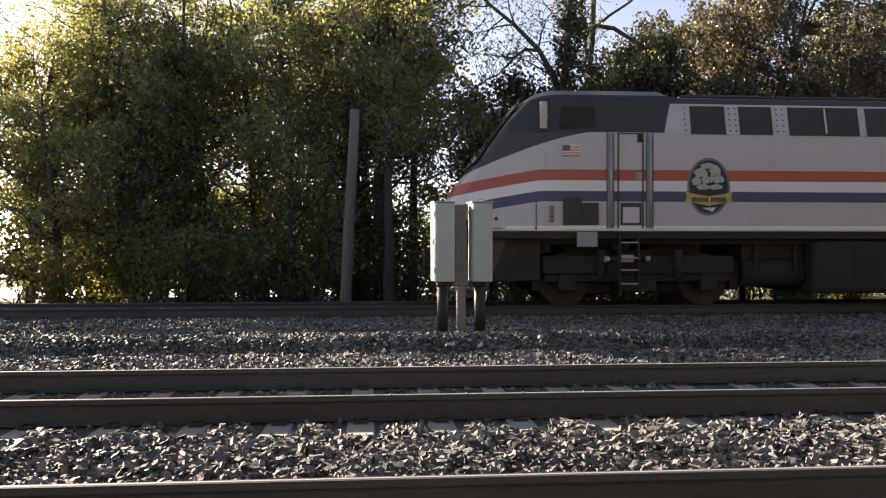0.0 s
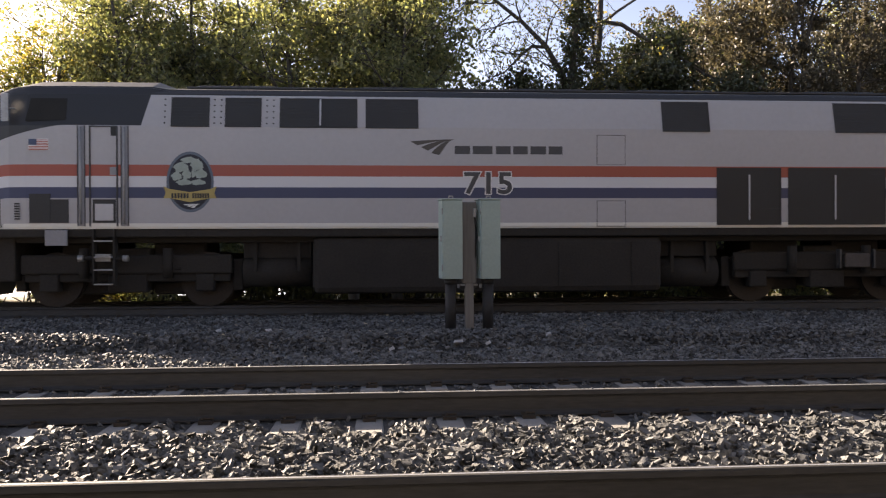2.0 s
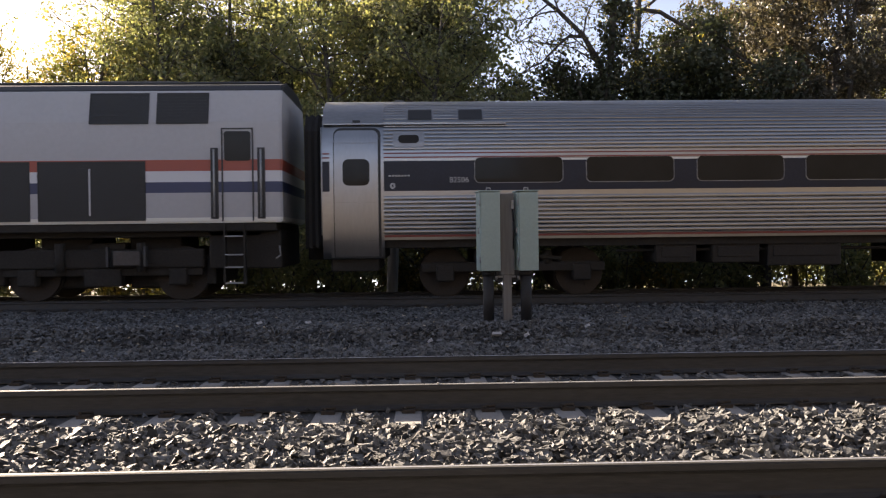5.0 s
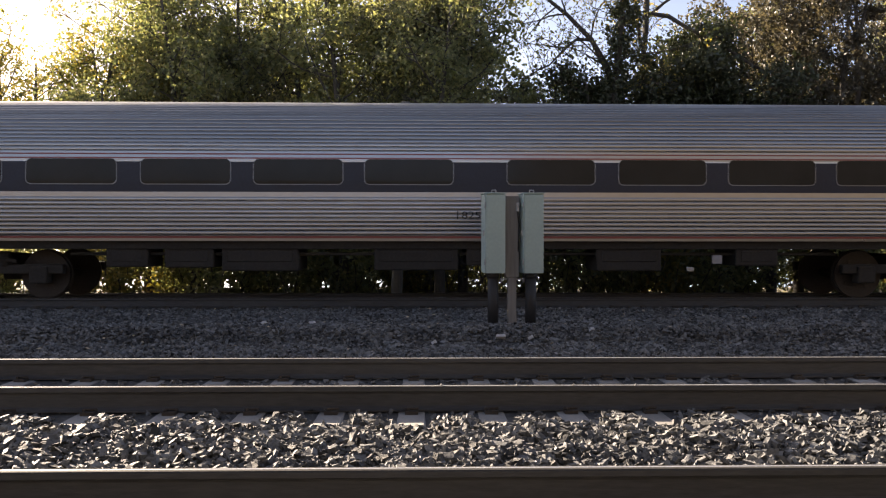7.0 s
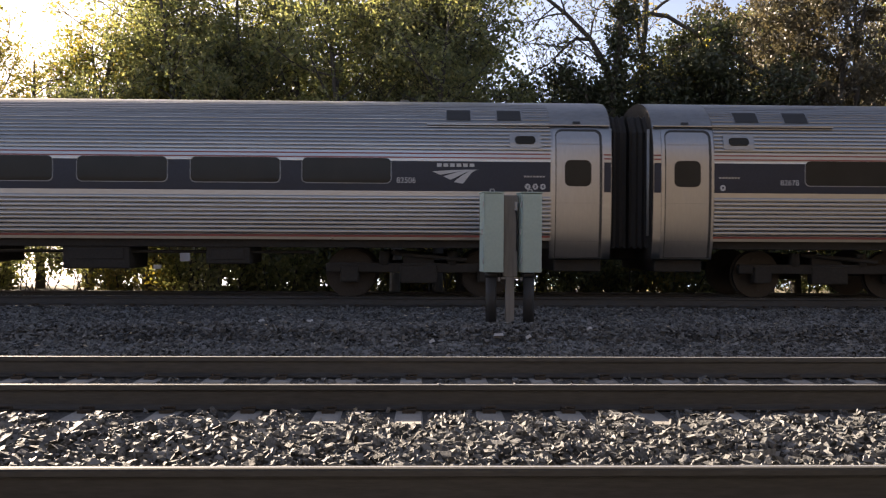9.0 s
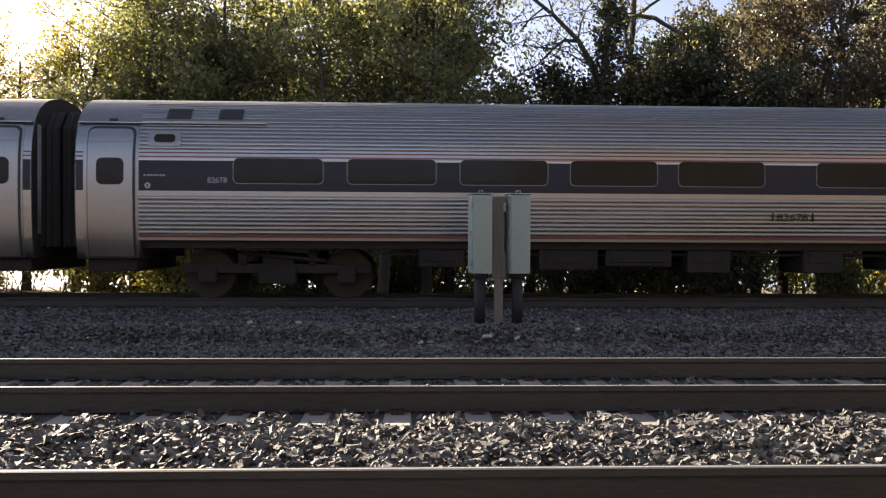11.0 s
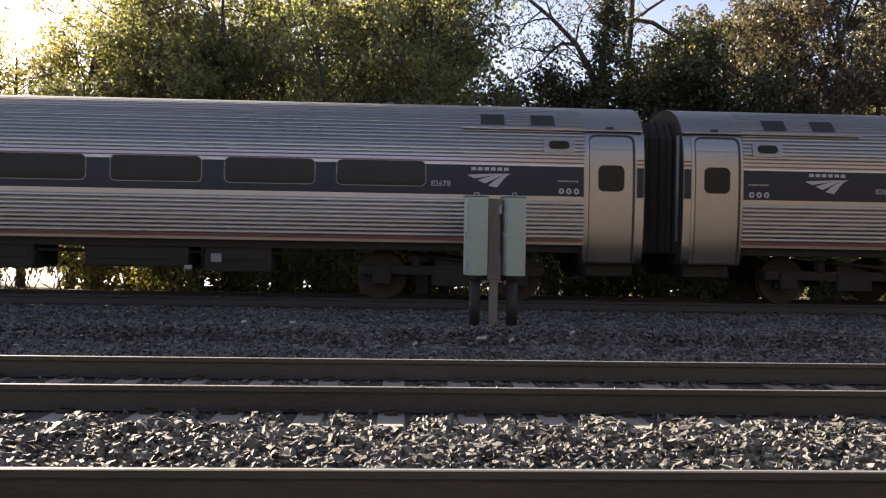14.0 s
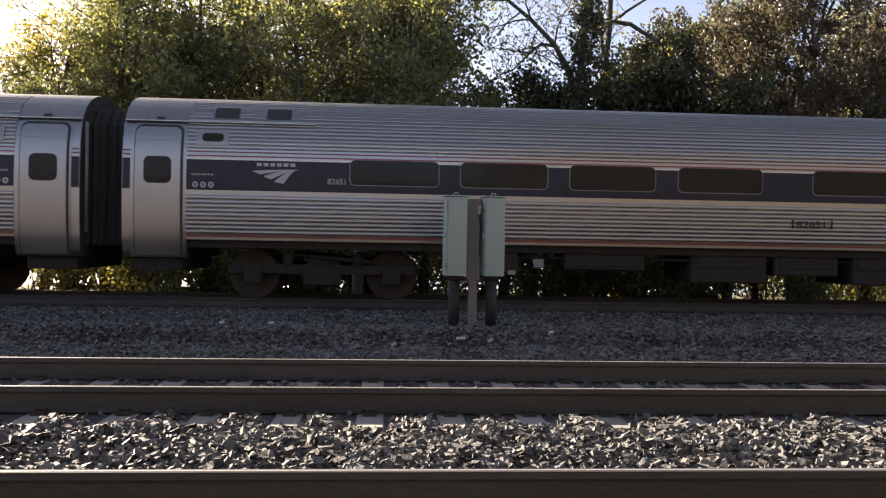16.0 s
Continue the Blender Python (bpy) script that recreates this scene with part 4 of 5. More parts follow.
def locomotive():
    t = thing("locomotive", "silver diesel locomotive with red, white and blue stripes and black cab", "locomotive", (0, AXIS_Y, 0))
    paint = loco_paint()
    tops = [(1.55, 2.12, 0.62), (1.62, 2.25, 0.80), (1.95, 2.66, 0.98), (2.3, 3.15, 1.13), (2.65, 3.62, 1.27), (3.0, 4.02, 1.39), (3.25, 4.18, 1.46), (3.55, 4.25, 1.50), (4.2, 4.26, 1.52), (5.7, 4.26, 1.52), (6.0, 4.15, 1.52), (22.03, 4.15, 1.52)]
    bm = bmesh.new()
    rings = []
    for x, top, w in tops:
        sh = min(3.30, top - 0.28)
        ey = min(3.89, top - 0.10)
        k = 0.915 if top > 4 else 0.95
        sec = [(w, 1.45), (w, sh), (w * (1 - (1 - k) * 0.95), ey), (w * k * 0.93, ey + (top - ey) * 0.42), (w * 0.45, top - 0.02), (0, top)]
        sec = [(-a, z) for a, z in sec] + [(a, z) for a, z in sec[-2::-1]]
        rings.append([bm.verts.new((x, a, z)) for a, z in sec])
    n = len(rings[0])
    for a, b in zip(rings, rings[1:]):
        for i in range(n):
            bm.faces.new((a[i], b[i], b[(i + 1) % n], a[(i + 1) % n]))
    bm.faces.new(rings[0])
    bm.faces.new(rings[-1][::-1])
    bmesh.ops.recalc_face_normals(bm, faces=bm.faces[:])
    bmesh.ops.bevel(bm, geom=[e for e in bm.edges if e.calc_face_angle(0) > 0.4], offset=0.03, segments=2, affect="EDGES")
    part("body", bm, paint, t)
    bm = bmesh.new()
    box(bm, 6.2, 21.9, -0.75, 0.75, 4.125, 4.17, 0.015)
    part("roof_walkway", bm, M_BLACK, t, "black roof walkway")
    for x in (6.4, 9.5, 12.4, 15.0, 18.4):
        bm = bmesh.new()
        box(bm, x, x + 1.5, -0.6, 0.6, 4.16, 4.215, 0.02)
        part("roof_hatch", bm, M_BLACK, t, "black roof hatch")
    yn, lean = -1.52, 0.208
    for x0, x1, z0 in ((6.09, 6.77, 3.29), (7.05, 7.70, 3.29), (8.03, 9.44, 3.285), (9.59, 10.56, 3.285), (15.165, 16.08, 3.26), (18.55, 19.62, 3.26), (19.76, 20.70, 3.26)):
        grille(t, x0, x1, z0, 3.84, yn - 0.004 - (3.31 - z0) * lean, 9, "upper_grille", lean)
    bm = bmesh.new()
    box(bm, 8.75, 8.78, yn - 0.03, yn, 3.33, 3.82)
    for v in bm.verts:
        v.co.y += (v.co.z - 3.31) * lean
    part("grille_bar", bm, M_SILVER, t)
    for x in (5.98, 6.86, 6.98, 7.80, 7.92):
        for k in range(5):
            bm = bmesh.new()
            z = 3.36 + k * 0.11
            cyl(bm, (x, yn - 0.014 + (z - 3.31) * lean, z), (x, yn + 0.01 + (z - 3.31) * lean, z), 0.015, n=8)
            part("bolt", bm, M_BLACK, t)
    for x0, x1 in ((16.21, 17.47), (17.61, 19.55)):
        grille(t, x0, x1, 1.50, 2.585, yn - 0.002, 22, "radiator_grille")
        bm = bmesh.new()
        xm = x0 + (0.62 if x1 < 18 else 0.92)
        box(bm, xm, xm + 0.03, yn - 0.02, yn + 0.01, 1.6, 2.45)
        part("grille_bar", bm, M_SILVER, t)
    # cab side: windows, door, grab rails, steps
    bm = bmesh.new()
    plate(bm, [(3.55, 3.38), (4.25, 3.40), (4.25, 3.80), (3.62, 3.80)], yn - 0.006, yn + 0.004)
    for v in bm.verts:
        v.co.y += max(0, v.co.z - 3.31) * lean + 0.0
    part("cab_window", bm, M_GLASS, t, "dark cab side window")
    bm = bmesh.new()
    plate(bm, rounded(3.17, 3.30, 3.36, 3.86, 0.02), -1.60, -1.57)
    cyl(bm, (3.3, -1.58, 3.6), (3.36, -1.45, 3.6), 0.012, n=6)
    part("wing_mirror", bm, M_GALV, t, "upright wing mirror")
    bm = bmesh.new()
    plate(bm, [(2.05, 2.76), (2.95, 4.0), (2.95, 4.02), (2.03, 2.77)], -0.95, 0.95)
    for v in bm.verts:
        v.co.x -= 0.03
    part("windscreen", bm, M_GLASS, t, "raked dark windscreen")
    for x0, x1, z0, z1, nm in ((4.66, 5.16, 1.50, 3.30, "cab_door"), (20.93, 21.51, 1.48, 3.18, "rear_door")):
        bm = bmesh.new()
        for a, b, c, e in ((x0, x0 + 0.025, z0, z1), (x1 - 0.025, x1, z0, z1), (x0 + 0.025, x1 - 0.025, z1 - 0.025, z1)):
            box(bm, a, b, yn - 0.02, yn + 0.02, c, e)
        d = part(nm, bm, M_BLACK, t, "door frame with narrow dark gaps")
        bm = bmesh.new()
        if nm == "rear_door":
            plate(bm, rounded(x0 + 0.05, x1 - 0.05, 2.58, 3.12, 0.05), yn - 0.012, yn)
        else:
            box(bm, x0 + 0.38, x0 + 0.48, yn - 0.012, yn, 3.12, 3.28)
            lower = bmesh.new()
            box(lower, x0 + 0.36, x0 + 0.48, yn - 0.012, yn, 2.42, 2.56)
            part("door_latch", lower, M_RECESS, d)
        part("door_window", bm, M_GLASS, d)
    bm = bmesh.new()
    box(bm, 4.72, 5.12, yn - 0.01, yn + 0.01, 1.56, 1.98, 0.0)
    part("step_recess", bm, M_GRILLE, t)
    bm = bmesh.new()
    box(bm, 4.76, 5.08, yn - 0.018, yn - 0.008, 1.60, 1.90, 0.006)
    part("step_plate", bm, M_SILVER, t)
    for x, z0, z1 in ((4.52, 1.5, 3.3), (5.28, 1.5, 3.3), (20.80, 1.52, 2.82), (21.65, 1.52, 2.82)):
        bm = bmesh.new()
        for q in (-0.07, 0.055):
            box(bm, x + q, x + q + 0.015, yn - 0.012, yn + 0.006, z0, z1)
        box(bm, x - 0.055, x + 0.055, yn - 0.004, yn + 0.006, z0, z1, 0.0, 1)
        rec = part("grab_recess", bm, [M_BLACK, M_RECESS if x < 10 else M_BLACK], t, "dark-edged grab-rail recess")
        bm = bmesh.new()
        cyl(bm, (x, yn - 0.05, z0 + 0.03), (x, yn - 0.05, z1 - 0.03), 0.019, n=8)
        for z in (z0 + 0.05, z1 - 0.05):
            cyl(bm, (x, yn - 0.05, z), (x, yn, z), 0.014, n=6)
        part("grab_rail", bm, M_GALV, rec, "bright steel grab rail")
    for x, zz in ((4.73, (1.24, 0.95, 0.72, 0.46)), (20.97, (1.21, 0.87, 0.64, 0.35))):
        for z in zz:
            bm = bmesh.new()
            box(bm, x, x + 0.33, yn - 0.02, yn + 0.22, z - 0.02, z + 0.005, 0.004)
            part("step", bm, M_GALV, t, "steel step tread")
        bm = bmesh.new()
        for a in (x - 0.03, x + 0.33):
            box(bm, a, a + 0.03, yn + 0.0, yn + 0.2, zz[-1] - 0.03, 1.45)
        part("step_frame", bm, M_UNDER, t)
    bm = bmesh.new()
    box(bm, 3.62, 3.98, yn - 0.012, yn + 0.006, 1.56, 2.08)
    box(bm, 3.985, 4.30, yn - 0.012, yn + 0.006, 1.56, 1.98)
    part("battery_grille", bm, M_GRILLE, t, "dark louvred grille")
    bm = bmesh.new()
    box(bm, 3.89, 4.27, yn - 0.03, yn + 0.04, 1.15, 1.43, 0.01)
    part("white_hatch", bm, M_RECESS, t, "off-white hatch cover under the sill")
    bm = bmesh.new()
    box(bm, 11.31, 11.67, yn - 0.012, yn + 0.006, 1.46, 1.75, 0.004)
    box(bm, 11.72, 11.84, yn - 0.02, yn + 0.006, 1.53, 1.58, 0.004)
    filler = part("fuel_filler", bm, M_GRILLE, t, "dark fuel filler recess")
    bm = bmesh.new()
    plate(bm, rounded(11.35, 11.63, 1.55, 1.715, 0.04), yn - 0.02, yn - 0.01)
    part("filler_cover", bm, M_RECESS, filler, "worn grey filler cover")
    for a, b, c, e in ((13.90, 14.45, 1.475, 1.487), (13.90, 13.91, 1.487, 1.95), (14.44, 14.45, 1.487, 1.95), (13.90, 14.45, 1.95, 1.96), (13.90, 13.91, 2.635, 3.18), (13.90, 14.45, 3.18, 3.19), (14.44, 14.447, 2.635, 3.18), (13.90, 14.45, 2.628, 2.635), (3.10, 3.12, 1.47, 2.0)):
        bm = bmesh.new()
        box(bm, a, b, yn - 0.003, yn + 0.004, c, e)
        part("panel_seam", bm, M_GRILLE, t)
    bm = bmesh.new()
    for k in range(7):
        box(bm, 3.36, 3.45, yn - 0.008, yn + 0.004, 1.62 + k * 0.045, 1.645 + k * 0.045)
    part("louvre", bm, M_GRILLE, t)
    # painted emblems
    bm = bmesh.new()
    plate(bm, [(6.43 + 0.42 * math.cos(a * math.pi / 18), 2.295 + 0.55 * math.sin(a * math.pi / 18)) for a in range(36)], yn - 0.004, yn + 0.002)
    em = part("emblem", bm, M_RIM, t, "oval slate-blue and pale green emblem with a gold banner")
    bm = bmesh.new()
    plate(bm, [(6.43 + 0.375 * math.cos(a * math.pi / 18), 2.295 + 0.50 * math.sin(a * math.pi / 18)) for a in range(36)], yn - 0.006, yn + 0.001)
    part("emblem_ground", bm, M_BAND, em, "dark slate ground")
    for a, c, rx, rz in ((6.27, 2.56, 0.13, 0.09), (6.55, 2.60, 0.11, 0.10), (6.41, 2.69, 0.14, 0.055), (6.19, 2.40, 0.09, 0.08), (6.62, 2.44, 0.11, 0.08), (6.37, 2.43, 0.08, 0.09), (6.32, 2.29, 0.13, 0.055), (6.57, 2.29, 0.13, 0.05), (6.49, 2.46, 0.035, 0.09)):
        bm = bmesh.new()
        plate(bm, [(a + rx * math.cos(k * math.pi / 7) * (1 + 0.15 * math.sin(3 * k)), c + rz * math.sin(k * math.pi / 7) * (1 + 0.2 * math.cos(2 * k))) for k in range(14)], yn - 0.0095 - 0.0003 * a, yn - 0.005)
        part("emblem_field", bm, M_CREST, em)
    bm = bmesh.new()
    plate(bm, [(5.96, 2.22), (6.06, 2.17), (6.43, 2.11), (6.80, 2.17), (6.90, 2.22), (6.86, 2.08), (6.90, 2.0), (6.78, 2.0), (6.43, 1.93), (6.08, 2.0), (5.96, 2.0), (6.0, 2.1)], yn - 0.0155, yn - 0.0115)
    part("emblem_banner", bm, M_YELLOW, em, "gold banner")
    bm = bmesh.new()
    bars(bm, 6.10, 6.42, 2.0, 2.09, 6, yn - 0.0155)
    part("emblem_lettering", bm, M_GRILLE, em)
    bm = bmesh.new()
    bars(bm, 6.47, 6.78, 2.0, 2.09, 7, yn - 0.0155)
    part("emblem_lettering", bm, M_GRILLE, em)
    bm = bmesh.new()
    swoosh(bm, 6.30, 6.60, 1.825, 1.90, yn - 0.006)
    part("emblem_fan", bm, M_WHITE, em, "small white fan-shaped mark")
    bm = bmesh.new()
    for k in range(7):
        box(bm, 3.61 + (0.14 if k > 2 else 0), 3.95, yn - 0.004, yn + 0.003, 2.86 + 0.0286 * k, 2.86 + 0.0286 * k + 0.0143)
    fl = part("flag", bm, M_RED, t, "small striped flag")
    bm = bmesh.new()
    box(bm, 3.607, 3.953, yn - 0.002, yn + 0.003, 2.857, 3.063)
    part("flag_ground", bm, M_WHITE, fl)
    bm = bmesh.new()
    box(bm, 3.61, 3.75, yn - 0.0045, yn + 0.003, 2.95, 3.06)
    part("flag_canton", bm, M_BLUE, fl)
    x = 11.23
    for w in (0.31, 0.40, 0.30, 0.30, 0.32, 0.28):
        bm = bmesh.new()
        box(bm, x, x + w * 0.92, yn - 0.004, yn + 0.002, 2.82, 2.97, 0.0)
        part("brand_bar", bm, M_NUMBER, t, "dark grey bar of the brand lettering")
        x += w * 1.08
    bm = bmesh.new()
    swoosh(bm, 10.41, 11.22, 2.80, 3.09, yn)
    part("brand_emblem", bm, M_BRONZE, t, "dark bronze fan-shaped emblem")
    tagged(lettering("715", t, 11.385, 2.095, 0.39, yn - 0.003, M_WHITE, "number_outline", 1.12, 0.03), "white outline of the number")
    lettering("715", t, 11.385, 2.095, 0.39, yn - 0.008, M_NUMBER, "number", 1.12, 0.012)
    tagged(lettering("Rensselaer", t, 2.16, 1.487, 0.072, -1.085, M_GRILLE, "home_name", 1.0, 0.0, -22.3), "small black lettering on the sill")
    lettering("F", t, 3.09, 1.475, 0.07, -1.428, M_GRILLE, "end_mark", 1.0, 0.0, -15)
    bm = bmesh.new()
    cyl(bm, (2.42, -1.19, 1.69), (2.40, -1.14, 1.69), 0.036, n=12)
    part("filler_cap", bm, M_GRILLE, t, "round dark cap on the nose")
    # running gear
    bm = bmesh.new()
    box(bm, 3.0, 21.6, -1.2, 1.2, 1.2, 1.47, 0.02)
    box(bm, 1.9, 21.9, -1.46, 1.46, 1.30, 1.45, 0.02)
    part("underframe", bm, M_UNDER, t)
    bm = bmesh.new()
    box(bm, 8.6, 15.2, -1.4, 1.4, 0.24, 1.3, 0.12)
    part("fuel_tank", bm, M_UNDER, t, "grimy black fuel tank")
    for x in (9.4, 11.2, 13.2, 14.6):
        bm = bmesh.new()
        box(bm, x, x + 0.05, -1.415, -1.38, 0.36, 1.2, 0.0)
        part("tank_rib", bm, M_UNDER, t)
    bm = bmesh.new()
    plate(bm, [(1.62, 0.22), (2.15, 0.16), (2.6, 1.3), (1.75, 1.3)], -1.25, 1.25)
    part("pilot", bm, M_BLACK, t, "black snow pilot")
    bm = bmesh.new()
    box(bm, 2.35, 3.25, -1.24, 1.24, 0.5, 1.32, 0.03)
    part("front_skirt", bm, M_UNDER, t, "grimy black box under the cab")
    bm = bmesh.new()
    cyl(bm, (1.48, -1.28, 1.07), (1.86, -1.28, 1.075), 0.012, n=8)
    cyl(bm, (1.86, -1.28, 1.075), (1.9, -1.2, 1.1), 0.012, n=8)
    part("cut_lever", bm, M_GALV, t, "bright steel uncoupling lever")
    bm = bmesh.new()
    box(bm, 1.15, 1.65, -0.12, 0.12, 0.78, 1.05, 0.04)
    box(bm, 1.08, 1.22, -0.18, 0.14, 0.74, 1.10, 0.04)
    part("coupler", bm, M_UNDER, t)
    for s in (-0.5, 0.5):
        bm = bmesh.new()
        cyl(bm, (1.6, s, 0.9), (1.35, s * 1.1, 0.55), 0.03, n=8)
        part("air_hose", bm, M_RUBBER, t)
    for x in (1.68, 1.72):
        bm = bmesh.new()
        cyl(bm, (x - 0.1, -0.8 if x < 1.7 else 0.8, 1.2), (x - 0.1, -0.8 if x < 1.7 else 0.8, 2.05), 0.015, n=6)
        part("corner_handrail", bm, M_GALV, t)
    for c in (5.2, 18.6):
        bogie(t, c, (-1.4, 1.4), 0.5)
        for s in (-1, 1):
            bm = bmesh.new()
            box(bm, c + s * 0.85 - 0.5, c + s * 0.85 + 0.5, -0.66, 0.66, 0.22, 1.22, 0.06)
            cyl(bm, (c + s * 1.4, -0.62, 0.5), (c + s * 1.4, 0.62, 0.5), 0.34, n=16)
            part("traction_motor", bm, M_UNDER, t, "grimy traction motor between the wheels")
            bm = bmesh.new()
            box(bm, c + s * 1.98 - 0.09, c + s * 1.98 + 0.09, -0.95, 0.95, 0.3, 0.9, 0.03)
            part("brake_beam", bm, M_UNDER, t)
        bm = bmesh.new()
        box(bm, c - 0.36, c + 0.36, -0.9, 0.9, 0.3, 1.1, 0.04)
        part("transom", bm, M_UNDER, t)
    # air tanks and boxes between trucks, fuel tank and the rear end
    for a, b, z0 in ((7.3, 8.56, 0.36), (15.24, 16.4, 0.3)):
        for y in (-0.85, 0.0, 0.85):
            bm = bmesh.new()
            cyl(bm, (a, y, z0 + 0.3), (b, y, z0 + 0.3), 0.3, n=18)
            box(bm, a + 0.2, a + 0.26, y - 0.32, y + 0.32, z0 + 0.3, 1.25)
            box(bm, b - 0.26, b - 0.2, y - 0.32, y + 0.32, z0 + 0.3, 1.25)
            part("air_reservoir", bm, M_UNDER, t, "grimy black air reservoir")
        bm = bmesh.new()
        box(bm, a, b, -1.05, 1.05, 0.9, 1.24, 0.02)
        part("equipment_case", bm, M_UNDER, t)
    bm = bmesh.new()
    box(bm, 20.6, 21.95, -1.2, 1.2, 0.6, 1.32, 0.04)
    part("rear_skirt", bm, M_UNDER, t, "grimy black box under the rear door")
    bm = bmesh.new()
    cyl(bm, (21.93, -1.3, 1.02), (21.95, -1.32, 0.84), 0.014, n=8)
    cyl(bm, (21.95, -1.32, 0.84), (21.86, -1.32, 0.78), 0.014, n=8)
    part("cut_lever", bm, M_GALV, t, "bright steel uncoupling lever")
    bm = bmesh.new()
    box(bm, 18.86, 19.37, -1.33, -1.2, 0.67, 0.95, 0.03)
    part("brake_cylinder", bm, M_DUSTY, t, "dusty grey brake cylinder box on the truck")
    for x in (18.74, 19.43):
        bm = bmesh.new()
        box(bm, x, x + 0.04, -1.34, -1.2, 0.66, 1.03, 0.006)
        part("cylinder_bracket", bm, M_NUMBER, t)
    for x, z in ((5.2, 0.9), (18.6, 0.9)):
        for s in (-1, 1):
            bm = bmesh.new()
            box(bm, x - 1.9, x + 1.9, s * 1.1 - 0.06, s * 1.1 + 0.06, 0.62, 0.98, 0.04)
            for a in (-0.75, 0.75):
                cyl(bm, (x + a, s * 1.2, 0.55), (x + a, s * 1.2, 1.1), 0.09, n=10)
            part("side_frame", bm, M_UNDER, t)
    bm = bmesh.new()
    cyl(bm, (4.43, -1.40, 0.93), (5.29, -1.40, 0.90), 0.04, n=8)
    rod = part("brake_rod", bm, M_UNDER, t)
    for x in (4.43, 5.22):
        bm = bmesh.new()
        cyl(bm, (x, -1.44, 0.92), (x + 0.09, -1.44, 0.92), 0.06, n=10)
        part("rod_end", bm, M_GALV, rod, "pale steel fitting")
    bm = bmesh.new()
    box(bm, 4.7, 5.0, -1.45, -1.38, 0.86, 1.0, 0.01)
    part("brake_cylinder", bm, M_GALV, rod, "pale brake cylinder")
    return t


def car_half(z):
    return float(np.interp(z, [0.7, 1.1, 1.5, 1.9, 2.2, 2.6, 2.9, 3.15, 3.35, 3.52, 3.655, 3.76, 3.825, 3.845], [1.46, 1.55, 1.585, 1.598, 1.60, 1.59, 1.555, 1.48, 1.375, 1.22, 1.0, 0.72, 0.36, 0.0]))


def curved_panel(bm, x0, x1, z0, z1, r_top, r_low, off, thick=0.03):
    """A panel that follows the coach's curved flank, off metres proud of it, with rounded corners."""
    zs = sorted({z0 + (z1 - z0) * k / 14 for k in range(15)} | {z1 - r_top + r_top * math.sin(k * math.pi / 10) for k in range(6)} | {z0 + r_low - r_low * math.sin(k * math.pi / 10) for k in range(6)})
    rows = []
    for z in zs:
        e = 0.0
        if r_top and z > z1 - r_top:
            e = r_top - math.sqrt(max(0, r_top ** 2 - (z - z1 + r_top) ** 2))
        if r_low and z < z0 + r_low:
            e = r_low - math.sqrt(max(0, r_low ** 2 - (z0 + r_low - z) ** 2))
        y = -car_half(z) - off
        rows.append([bm.verts.new(p) for p in ((x0 + e, y + thick, z), (x0 + e, y, z), (x1 - e, y, z), (x1 - e, y + thick, z))])
    for a, b in zip(rows, rows[1:]):
        for k in range(3):
            bm.faces.new((a[k], a[k + 1], b[k + 1], b[k])).smooth = k == 1
    bm.faces.new(rows[0])
    bm.faces.new(rows[-1][::-1])
    bmesh.ops.recalc_face_normals(bm, faces=bm.faces[:])
    for e in bm.edges:
        if any(not f.smooth for f in e.link_faces):
            e.smooth = False
    return bm


def car_section(flutes):
    """The body's outline as (half width, z) from the sill up to the crown; ribs stand proud where the flanks are fluted."""
    zs = []
    if flutes:
        for z0, z1, n in ((1.20, 1.90, 9), (2.75, 3.40, 9), (3.40, 3.60, 4), (3.60, 3.72, 3)):
            zs += [(z0 + (z1 - z0) * (k + f) / n, o) for k in range(n) for f, o in ((0.02, -0.009), (0.09, -0.009), (0.13, 0.006), (0.25, 0.011), (0.5, 0.0135), (0.75, 0.012), (0.94, 0.006))]
    zs += [(z, 0) for z in (1.10, 1.15, 1.19, 1.905, 1.995, 2.2, 2.545, 2.575, 2.60, 2.625, 2.675, 2.70, 2.74, 3.745, 3.785, 3.825)]
    if not flutes:
        zs += [(z, 0) for z in (1.4, 1.6, 2.9, 3.1, 3.25, 3.35, 3.42, 3.48, 3.54, 3.60, 3.66, 3.71)]
    zs.sort()
    return [(car_half(z) + o, z) for z, o in zs]


